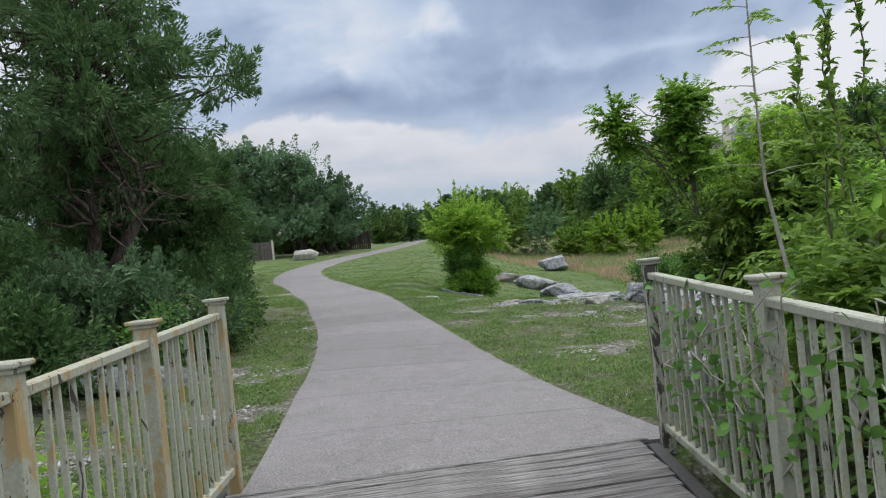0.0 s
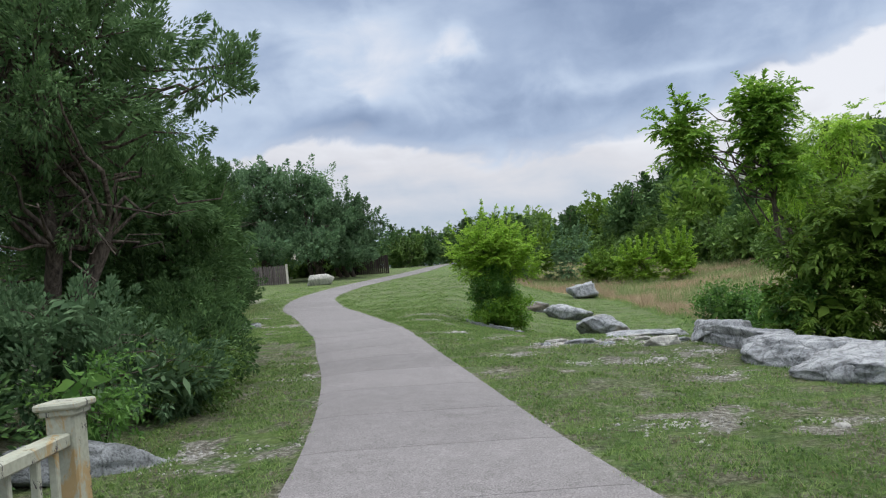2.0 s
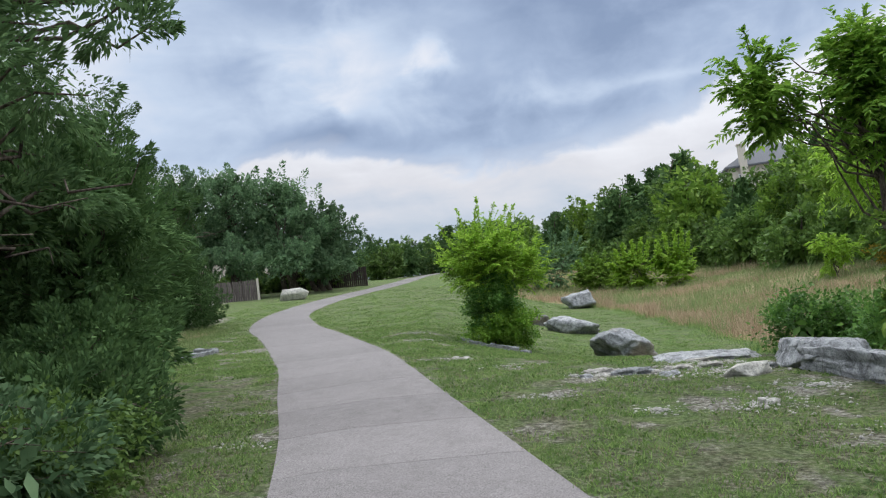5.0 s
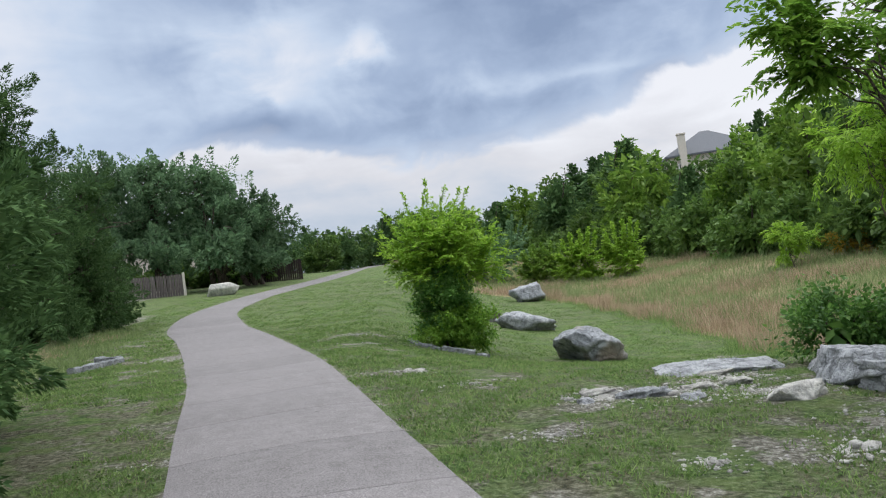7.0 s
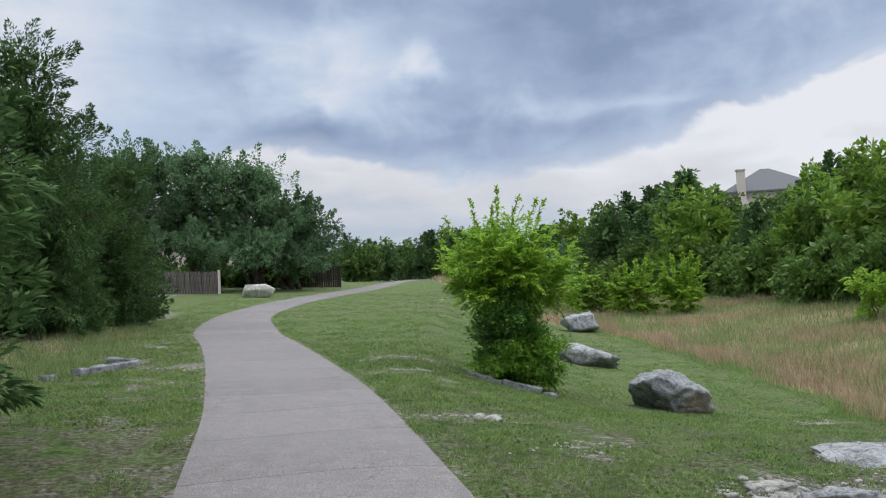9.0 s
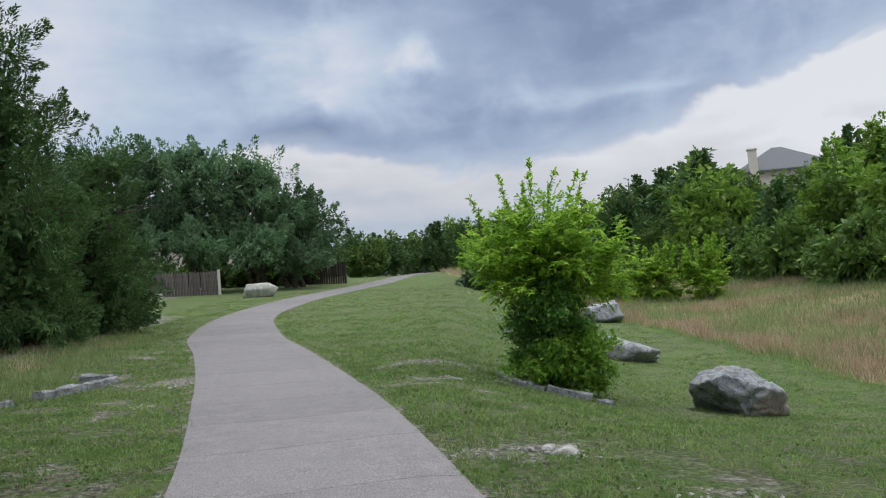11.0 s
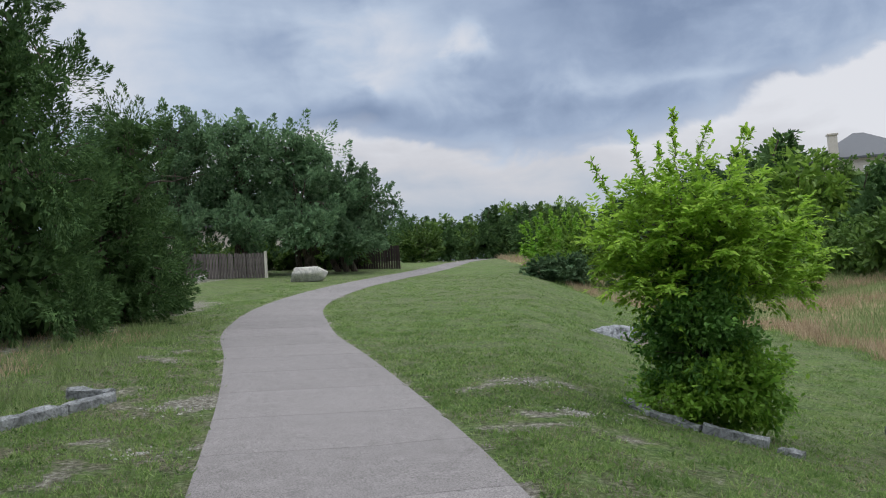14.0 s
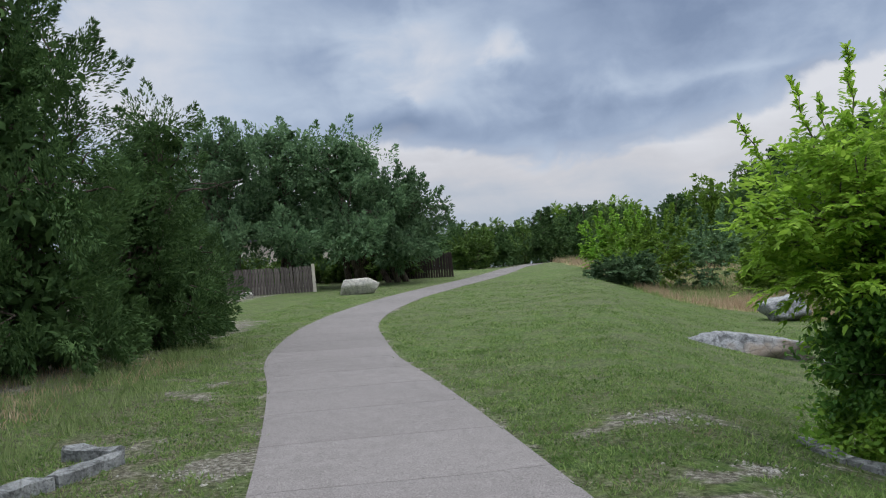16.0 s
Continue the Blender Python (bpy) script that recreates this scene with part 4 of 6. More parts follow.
def dead_snag(at, height, seed):
    """A bare grey dead shrub: a few stems that fork into crooked twigs."""
    rng = np.random.default_rng(seed)
    e = empty("dead_shrub", "bare pale grey dead branches in front of the junipers", "shrub", (at[0], at[1], gz(*at)))
    twigs = []
    for k in range(3):
        tip = np.array([rng.normal(0, 0.35), rng.normal(0, 0.35), height * rng.uniform(0.75, 1.0)])
        stem = bent(rng, (0.08 * k, 0.05 * k, -0.1), tip, 9, 0.16)
        tv, tf = tubes([(stem, np.linspace(0.022, 0.005, 9))], 6)
        mesh_object("stem", tv, tf, TWIG, e, smooth=True)
        for i in range(16):
            a = stem[rng.integers(3, 9)]
            b = a + rng.normal(0, 0.28, 3) + np.array([0, 0, 0.12])
            side = bent(rng, a, b, 6, 0.2)
            twigs.append((side, np.linspace(0.007, 0.002, 6)))
            for j in range(3):
                c = side[rng.integers(2, 6)]
                twigs.append((bent(rng, c, c + rng.normal(0, 0.13, 3), 4, 0.2), np.linspace(0.004, 0.0015, 4)))
    tv, tf = tubes(twigs, 4)
    tagged(mesh_object("twig_work", tv, tf, TWIG, e, smooth=True), "thin crooked dead twigs", kind="stuff")


dead_snag((-5.75, 18.5), 2.6, 3)

# ---- the round-headed young tree with its kerb ----
tree("young_tree", "bright green leafy young tree with bushy skirt, ringed by stone kerb", "tree", (0.55, 27.5, gz(0.55, 27.5)),
     [(0.12, 0, 1.35, 0.42, 0.45, 0.32), (-0.2, 0, 1.8, 0.62, 0.7, 0.34), (-0.25, 0, 2.3, 0.72, 0.75, 0.4), (0.85, 0, 1.72, 0.62, 0.6, 0.34), (0.75, 0, 2.2, 0.68, 0.65, 0.38), (0.2, 0, 2.7, 0.66, 0.55, 0.34), (0.25, -0.3, 2.1, 0.6, 0.5, 0.4)],
     2000, 12, 0.088, 0.42, 0.24, SPRING_LEAF, 41, stems=((0, 0), (0.12, 0.06), (-0.08, 0.1)), girth=0.05, limbs=90, oval=True, spray=dict(boughs=270, twigs=6, pairs=7, long=0.62, up=0.75, rough=0.4, inner=0.55, core=0, spread=0.9),
     shoots=((-0.75, 0, 2.6, -1.0, 0, 3.25), (-0.35, 0, 2.9, -0.5, 0, 3.55), (0.05, 0, 3.0, 0.05, 0, 3.8), (0.3, 0.1, 3.0, 0.5, 0.1, 3.6), (0.7, 0, 2.7, 1.0, 0, 3.5), (0.8, 0, 2.5, 1.2, 0, 3.0), (-0.8, 0, 2.2, -1.2, 0, 2.5), (0, 0.5, 2.8, 0.0, 0.7, 3.5), (0.9, 0, 2.1, 1.35, 0, 2.3), (0.5, -0.4, 2.8, 0.75, -0.5, 3.45)))

SKIRT = dict(slim=0.55, bough=0.09, core=0.2, twig=0.14, limbs=20, up=0.3, flat=0.5, oval=True)
shrub((0.5, 27.45), [(0.05, 0, 0.85, 0.44, 0.46, 0.4), (0.1, -0.15, 1.3, 0.46, 0.42, 0.34), (0.3, -0.1, 1.0, 0.42, 0.4, 0.4)], 1100, 47, "dark green climbing vine round the young tree's trunk", VINE_LEAF, "trunk_vine", "vine", size=0.07, **SKIRT)
shrub((0.55, 27.35), [(0.0, 0, 0.3, 0.5, 0.5, 0.32), (0.65, 0.1, 0.42, 0.46, 0.45, 0.36), (0.3, -0.15, 0.5, 0.4, 0.4, 0.3)], 900, 48, "bright green leafy suckers at the young tree's foot", BRIGHT_LEAF, "suckers", "plant", size=0.075, **SKIRT)

# ---- trees by the rock ledge ----
tree("ledge_tree", "fresh green tree with forked top behind the rock ledge", "tree", (4.95, 16.9, gz(4.95, 16.9)),
     [(-1.15, 0, 3.72, 0.26, 0.3, 0.38), (-1.02, 0, 3.25, 0.3, 0.32, 0.23), (0.1, 0, 3.4, 0.38, 0.4, 0.36), (0.3, 0, 3.97, 0.4, 0.4, 0.32), (0.42, 0, 2.85, 0.4, 0.45, 0.23)],
     560, 14, 0.10, 0.42, 0.22, BRIGHT_LEAF, 42, girth=0.06, limbs=34, stems=((0.9, 0.2), (1.2, 0.3)), oval=True, spray=dict(boughs=190, twigs=6, pairs=6, long=0.5, up=0.4, rough=0.4, inner=0.45, core=1.0),
     shoots=((-1.18, 0, 3.84, -1.26, 0, 4.42), (-1.3, 0, 3.75, -1.5, 0, 4.0), (0.27, 0, 3.93, 0.36, 0, 4.56), (0.54, 0, 3.93, 0.9, 0, 4.3)))
shrub((6.6, 15.8), [(-0.9, 0.4, 0.7, 0.9, 0.8, 0.6), (-0.9, 0.5, 1.6, 0.7, 0.8, 0.6), (0, 0, 0.8, 1.1, 1.0, 0.7), (0.3, 0, 1.7, 1.2, 1.1, 0.7), (0.8, 0, 2.5, 1.2, 1.1, 0.7), (-0.5, 0, 2.1, 0.8, 0.8, 0.5)], 1600, 43, "leafy green shrub behind the rock ledge", FRESH_LEAF, size=0.13, slim=0.36, oval=True, spray=dict(boughs=320, twigs=5, pairs=7, long=0.6, up=0.25, droop=0.45, rough=0.4, inner=0.6, core=3.0))
shrub((4.75, 18.6), [(0, 0, 0.4, 0.5, 0.5, 0.35), (0.5, -0.2, 0.3, 0.4, 0.4, 0.25)], 520, 44, "small dark green shrub beside the rock ledge", VINE_LEAF, size=0.08, bough=0.12)
shrub((5.2, 16.6), [(0, 0, 0.35, 0.6, 0.6, 0.35)], 420, 45, "small green shrub on the rock ledge", VINE_LEAF, size=0.08, bough=0.12)
tree("locust_tree", "pale yellow-green feathery locust tree in the meadow", "tree", (8.7, 24.0, gz(8.7, 24.0)),
     [(0.6, 0, 4.3, 0.9, 0.9, 0.5), (-0.3, 0, 3.9, 0.5, 0.6, 0.4), (1.0, 0, 5.1, 0.8, 0.8, 0.45), (0.4, 0, 3.3, 0.6, 0.6, 0.35), (1.5, 0, 3.5, 0.7, 0.7, 0.35)], 480, 16, 0.12, 0.3, 0.4, SPRING_LEAF, 46, girth=0.06, limbs=50, oval=True, spray=dict(boughs=110, twigs=6, pairs=7, long=0.8, up=0.0, droop=0.5, rough=0.4, inner=0.4, core=0.5))

# ---- thicket beside the footbridge ----
def thicket(label, at, lobes, clumps, seed, mat, **kw):
    """Lobes at heights above the trail's level; the stems come up from the creek bed."""
    z = gz(*at)
    return shrub(at, [(x, y, h - z, a, b, c) for x, y, h, a, b, c in lobes], clumps, seed, label, mat, "thicket", "shrub", **{"size": 0.075, "slim": 0.4, "oval": True, "limbs": 12, "spray": dict(boughs=max(5, clumps // 6), twigs=5, pairs=7, long=0.42, up=0.35, rough=0.45, inner=0.5, core=2.0), "group": "thickets by the footbridge", **kw})


thicket("rank bright green thicket beside the footbridge", (2.5, 5.0), [(0, 0, 0.7, 0.7, 0.9, 0.5), (0.3, 0.3, 1.3, 0.7, 0.7, 0.35), (-0.2, -0.6, 1.0, 0.6, 0.7, 0.45)], 1200, 51, FRESH_LEAF,
        shoots=((0.1, 0.2, 1.5, 0.0, 0.3, 3.4), (0.3, 0.2, 1.5, 0.35, 0.3, 3.7), (-0.15, 0, 1.4, -0.22, 0.1, 2.8), (0.5, 0.3, 1.5, 0.6, 0.4, 3.3), (0.2, 0.4, 1.5, 0.18, 0.5, 3.0)))
thicket("rank green thicket grown through the railing", (2.3, 3.2), [(0, 0, 0.6, 0.7, 0.9, 0.6), (0.4, 0.2, 1.3, 0.7, 0.8, 0.45)], 1200, 52, DEEP_LEAF)
thicket("rank bright green thicket beside the footbridge", (3.4, 6.6), [(0, 0, 0.7, 0.9, 0.8, 0.5), (0.5, 0.2, 1.4, 0.7, 0.7, 0.35)], 1100, 53, BRIGHT_LEAF)
thicket("dense green thicket behind the railing", (5.3, 8.4), [(0, 0, 0.9, 1.4, 1.4, 0.7), (0.3, 0, 1.9, 1.2, 1.2, 0.6)], 1100, 54, DEEP_LEAF)
thicket("tall green thicket with upright shoots behind the railing", (3.9, 4.6), [(0, 0, 0.8, 1.0, 1.2, 0.8), (0.2, 0.2, 1.8, 0.8, 0.8, 0.6)], 1500, 55, FRESH_LEAF,
        shoots=((0.0, 0.6, 3.0, -0.1, 0.9, 4.6), (-0.2, 0.5, 2.8, -0.35, 0.7, 3.9), (0.3, 0.5, 3.0, 0.35, 0.6, 5.0), (0.1, 0.2, 3.0, 0.2, 0.2, 4.4), (-0.3, 0.3, 2.6, -0.6, 0.4, 3.4)))
thicket("bright green weeds growing beside the footbridge", (-1.85, 3.4), [(0, 0, 0.35, 0.22, 0.5, 0.3), (0, -0.5, 0.4, 0.2, 0.4, 0.25)], 160, 56, BRIGHT_LEAF, girth=0.012, limbs=12)
frond = gz(-2.15, 3.9)
tree("feathery_shoot", "young bright yellow-green feathery shoot beside the railing", "plant", (-2.15, 3.9, frond), [(0, 0, 0.75 - frond, 0.05, 0.05, 0.1)], 10, 6, 0.055, 0.22, 0.06, SPRING_LEAF, 57, girth=0.008, limbs=0,
     shoots=tuple((0, 0, 0.55 - frond, 0.17 * k, 0.06 * math.sin(9 * k), 1.12 - 0.22 * k * k - frond) for k in (-1.0, -0.6, -0.3, 0.0, 0.25, 0.55, 0.95)))

# ---- oaks, bushes and woods beyond ----
OAK = dict(per=12, size=0.195, slim=0.5, twig=0.5, mat=OAK_LEAF, girth=0.22, limbs=70, plume=dict(boughs=170, sprays=125, long=1.35, wide=0.45, up=0.55, rough=0.6, inner=0.72, core=12.0))
for at, h, lean, seed in (((-17.4, 63), 9.8, 0.3, 61), ((-14.0, 64.0), 9.9, 0, 62), ((-11.0, 64.8), 9.2, 0.2, 63), ((-8.9, 66.0), 6.8, 0.3, 64), ((-21.5, 62.5), 9.2, 0, 65)):
    k = h / 8
    tree("live_oak", "broad grey-green live oak with shaded trunk", "tree", (*at, gz(*at)),
         [(-1.4, 0, 3.6 * k, 2.0, 2.0, 1.3 * k), (1.3, 0.2, 3.5 * k, 2.0, 2.0, 1.3 * k), (0, -1.0, 2.5 * k, 2.3, 1.8, 1.1 * k), (0.6, -2.6, 2.0 * k, 1.6, 1.2, 0.9 * k), (lean, 0, 5.3 * k, 2.2, 2.2, 1.4 * k), (-0.8, 0, 6.6 * k, 1.1, 1.1, 1.0 * k), (0.9, 0, 6.3 * k, 1.1, 1.1, 1.0 * k)],
         1500, seed=seed, stems=((0, 0), (0.5, 0.2), (-0.4, 0.1)), group="live oaks by the fence", bark=BARK, **{a: b for a, b in OAK.items()})
for at, r, h, seed, mat, what in (((11.6, 58.5), 1.2, 2.5, 71, SPRING_LEAF, "bright green bush with upright shoots in the meadow"), ((13.9, 57.2), 1.15, 2.7, 72, SPRING_LEAF, "bright green bush with upright shoots in the meadow"), ((9.6, 60.5), 1.3, 2.0, 73, FRESH_LEAF, "green bush in the meadow"),
                                  ((4.4, 62), 2.2, 3.2, 74, FRESH_LEAF, "mound of bushes overgrown with pale vines"), ((7.4, 64), 2.2, 3.4, 75, OAK_LEAF, "mound of bushes overgrown with pale vines"), ((2.6, 58.6), 1.5, 1.1, 76, GREY_LEAF, "low tangle of pale vines at the meadow's edge"), ((3.2, 66), 1.8, 3.0, 77, BRIGHT_LEAF, "bright green bush at the meadow's edge"), ((-5.2, 80.5), 1.6, 2.3, 78, DEEP_LEAF, "round dark bush beside the trail's crest")):
    shrub(at, [(0, 0, h * 0.35, r, r, h * 0.35), (0.4 * r, 0, h * 0.62, r * 0.55, r * 0.6, h * 0.3), (-0.45 * r, 0, h * 0.6, r * 0.5, r * 0.5, h * 0.3)], 640, seed, what, mat, "bush", "bush", size=0.18, spray=dict(boughs=88, twigs=6, pairs=7, long=0.75, up=0.9, rough=0.5, inner=0.5, core=0.3, spread=1.0), limbs=20, oval=True, shoots=tuple((x, y, h * 0.75, x * 1.3, y * 1.3, h * k) for x, y, k in ((-0.6 * r, 0, 1.05), (-0.2 * r, 0.2, 1.2), (0.15 * r, -0.2, 1.1), (0.5 * r, 0, 1.25), (0.8 * r, 0.1, 1.0), (-0.4 * r, -0.5, 1.1), (0.0, -0.6, 1.22), (0.35 * r, -0.5, 1.15), (0.65 * r, -0.5, 1.12), (-0.75 * r, -0.4, 0.95))), group="bushes at the meadow's edge")

shrub((20.7, 44.0), [(0, 0, 0.4, 1.6, 0.8, 0.35), (1.2, 0.3, 0.5, 1.0, 0.7, 0.4)], 260, 79, "low yellow-orange weeds at the meadow's far edge", ORANGE_LEAF, "weeds", "plant", size=0.09, girth=0.01, limbs=14)
shrub((17.6, 44.5), [(0, 0, 1.5, 0.8, 0.7, 0.4), (0.7, 0, 1.2, 0.6, 0.6, 0.35), (-0.3, 0, 0.8, 0.5, 0.5, 0.4)], 300, 70, "small pale yellow-green tree at the meadow's far edge", SPRING_LEAF, "small_tree", "tree", size=0.13, slim=0.38, oval=True, limbs=20, spray=dict(boughs=70, twigs=5, pairs=6, long=0.6, up=0.2, droop=0.4, core=0.3))


def woods():
    """A few kinds of tree, then repeated through the woods."""
    kinds = []
    for n, (mat, h, r, label) in enumerate(((DEEP_LEAF, 7.5, 2.6, "deep green broadleaf tree in the woods"), (FRESH_LEAF, 6.5, 2.2, "fresh green broadleaf tree in the woods"), (FRESH_LEAF, 6.5, 2.6, "spreading green oak in the woods"), (JUNIPER_LEAF, 6.5, 1.9, "dark juniper in the woods"), (DEEP_LEAF, 4.0, 2.4, "deep green undergrowth at the woods' edge"))):
        low = n == 4
        lobes = [(0, 0, h * 0.3, r, r, h * 0.26), (r * 0.4, 0.3, h * 0.5, r * 0.7, r * 0.75, h * 0.22), (-r * 0.45, -0.3, h * 0.52, r * 0.65, r * 0.7, h * 0.2), (0, 0.2, h * 0.75, r * 0.6, r * 0.6, h * 0.2), (r * 0.2, 0, h * 0.9, r * 0.3, r * 0.3, h * 0.1)]
        kinds.append((tree("woodland_tree", label, "tree", (34, 60 + 6 * n, gz(34, 60 + 6 * n)), lobes, 340, 7, 0.36, 0.5, 0.42, mat, 80 + n, girth=0.14, limbs=9, plume=dict(boughs=92, sprays=28, long=1.0, wide=0.5, up=0.4, rough=0.6, inner=0.6, core=4.0), group="trees of the woods"), low))
    rng = random.Random(5)
    spots = []
    edge_y, edge_x = [30, 45, 57, 65, 80, 95, 112], [24, 23, 21.5, 20, 16, 10, 3]
    for i in range(64):  # the wooded hillside
        y = rng.uniform(30, 112)
        spots.append((float(np.interp(y, edge_y, edge_x)) + abs(rng.gauss(0, 1)) * 6, y, rng.random()))
    for i in range(46):  # beyond the crest
        x = -34 + 42 * (i + rng.random()) / 46
        spots.append((x, 86 + rng.random() * 14 - 0.12 * x, 0.76 if i % 3 else 0.2 * rng.random()))
    for i in range(8):  # behind the oaks and junipers
        spots.append((rng.uniform(-44, -24), rng.uniform(20, 90), 0.5 + 0.5 * rng.random()))
    for y in np.arange(38, 100, 3.0):  # undergrowth along the edge
        spots.append((float(np.interp(y, edge_y, edge_x)) - 1.6 + rng.uniform(-0.6, 0.8), float(y), -1))
    for x in np.arange(-30, 4, 3.0):
        spots.append((float(x), 84 + rng.uniform(-1, 2) - 0.1 * float(x), -3))
    for x in np.arange(-20, -7, 1.9):  # below the oaks, behind the fences
        spots.append((float(x), 69 + rng.uniform(0, 1.5), -2))
    for az in (20.6, 22.0, 23.4, 24.8, 26.2):  # a row below the house
        spots.append((-1.2 + 64 * math.sin(math.radians(az)), 11 + 64 * math.cos(math.radians(az)), 2))
    # the wood's skyline, as slopes seen from the trail: the tops dip where the houses stand
    turn = [-40, -4, -1, 1.3, 8.7, 10.6, 14.4, 16.6, 18.5, 19.8, 21.0, 25.9, 26.6, 27.7, 30, 60]
    rise = [6.0, 5.0, 4.6, 4.9, 5.3, 5.8, 6.6, 7.3, 8.0, 7.3, 6.0, 5.9, 7.2, 8.6, 8.9, 9.0]
    for x, y, pick in spots:
        if float(off_trail(x, y)) < 2.2 and y < 82:
            continue
        n = 0 if pick == 2 else 3 if pick == -3 else 4 if pick < 0 else 0 if pick < 0.3 else 1 if pick < 0.55 else 2 if pick < 0.75 else 3
        ob, h = kinds[n][0], (7.6, 6.6, 6.6, 6.6, 4.3)[n]
        az, far = math.degrees(math.atan2(x + 1.2, y - 11.0)), math.hypot(x + 1.2, y - 11.0)
        top = 1.9 + far * math.tan(math.radians(float(np.interp(az, turn, rise)))) - gz(x, y)
        s = min(max(top * (rng.uniform(0.78, 1.0) if pick < 2 else 1.0) / h, 0.35), 1.7) if pick >= 0 else rng.uniform(0.55, 0.9) if pick == -1 else 0.5
        copy_thing(ob, pose(x, y, gz(x, y) - 0.1, 0, 0, rng.uniform(0, 360)) @ Matrix.Diagonal((max(s, 0.6), max(s, 0.6), s, 1)))


woods()

# ---- rocks ----
ledge = empty("rock_ledge", "long blue-grey pitted limestone ledge beside the lawn", "rock", group="rock ledges")
for at, size, seed, turn, tilt in (((3.98, 17.0), (0.85, 2.3, 0.5), 17, -4, (-3, 6)), ((4.15, 15.4), (0.95, 2.5, 0.48), 18, 5, (2, 7)), ((4.3, 13.7), (1.5, 2.3, 0.5), 52, 18, (4, 4)), ((4.75, 12.4), (2.0, 1.8, 0.48), 55, 35, (3, -3)), ((4.1, 12.3), (0.8, 0.7, 0.32), 57, 60, (0, 0)), ((4.9, 11.2), (1.3, 1.2, 0.42), 20, 40, (0, 0))):
    rock("rock_block", "", at, size, seed, LIMESTONE, turn, tilt, cuts=11, rough=0.15, sink=0.32, detail=5 if size[1] > 1.4 else 4, parent=ledge)
rock("boulder", "large blue-grey limestone boulder with brown broken face", (3.84, 27.85, gz(3.84, 27.85) - 0.14), (1.84, 1.25, 0.93), 38, LIMESTONE_BROWN, 10, (0, 11), rough=0.13, detail=5, faces=((0.12, -0.45, 1, 0.5), (0.8, -0.1, 0.75, 0.55), (-0.75, -0.35, -0.75, 0.5), (-0.6, 0.1, 0.9, 0.62), (0.05, -1, -0.35, 0.55), (0.75, -0.75, -0.05, 0.72), (1, 0.2, 0, 0.88), (0, 1, 0.1, 0.7), (-0.7, 0.7, 0, 0.8), (-0.35, -0.9, 0.15, 0.66)))
rock("boulder", "long pale grey limestone boulder in the grass", (3.75, 35.5), (2.0, 1.1, 0.62), 61, LIMESTONE, -10, (0, 17), cuts=9, rough=0.2)
rock("boulder", "flat grey limestone slab tilted in the grass", (2.0, 37.6), (2.9, 1.2, 0.5), 7, LIMESTONE_BROWN, -8, (0, 12), sink=0.3, rough=0.08)
rock("boulder", "angular pale grey boulder by the meadow", (6.35, 48.2), (1.75, 1.1, 0.95), 59, LIMESTONE, 15, (0, -8), cuts=8, rough=0.18)
rock("stone_block", "squared pale limestone block on the lawn", (-9.45, 56.9), (1.85, 1.0, 0.75), 13, PALE_STONE, 5, cuts=6, rough=0.05, sink=0.05)
rock("boulder", "small white rock in front of the fence", (-15.0, 57.9), (0.6, 0.45, 0.35), 15, PALE_STONE)
rock("rock_slab", "low flat limestone slab at the ledge's foot", (3.1, 18.75), (1.8, 1.1, 0.24), 21, LIMESTONE, 6, (3, 3), sink=0.55, rough=0.2, detail=5)
for at, size, seed, turn in (((1.35, 17.35), (0.5, 0.26, 0.12), 201, 15), ((1.72, 17.08), (0.62, 0.3, 0.15), 202, -5), ((2.35, 17.25), (0.5, 0.28, 0.11), 203, 8), ((2.12, 16.75), (0.36, 0.22, 0.09), 204, 30), ((2.8, 17.45), (0.42, 0.25, 0.1), 205, -12), ((1.1, 16.95), (0.26, 0.18, 0.09), 206, 40), ((2.9, 18.15), (0.5, 0.25, 0.1), 207, 4), ((3.35, 16.9), (0.4, 0.28, 0.12), 208, 20)):
    rock("rock_slab", "flat pale limestone ledge breaking through the lawn", at, size, seed, GRAVEL if seed % 2 else LIMESTONE, turn, cuts=10, rough=0.35, sink=0.42, group="stone outcrop in the lawn")
rock("stone_block", "pale loose limestone block among rubble", (2.95, 16.3), (0.65, 0.3, 0.2), 23, PALE_STONE, 12, sink=0.2)
rock("rock_slab", "flat grey rock shelf under the bushes", (-3.7, 9.7), (1.9, 1.0, 0.4), 25, KERB, 15, (0, 6), sink=0.35)
rock("rock_slab", "flat white stone set in the lawn", (-0.35, 20.55), (0.3, 0.2, 0.06), 27, GRAVEL, 30, sink=0.4)
rock("rock_slab", "flat pale rock at the woods' edge", (21.3, 50.5), (1.9, 1.0, 0.6), 29, PALE_STONE)
rock("boulder", "grey rock below the footbridge railing", (2.1, 6.7), (0.7, 0.55, 0.45), 31, LIMESTONE)


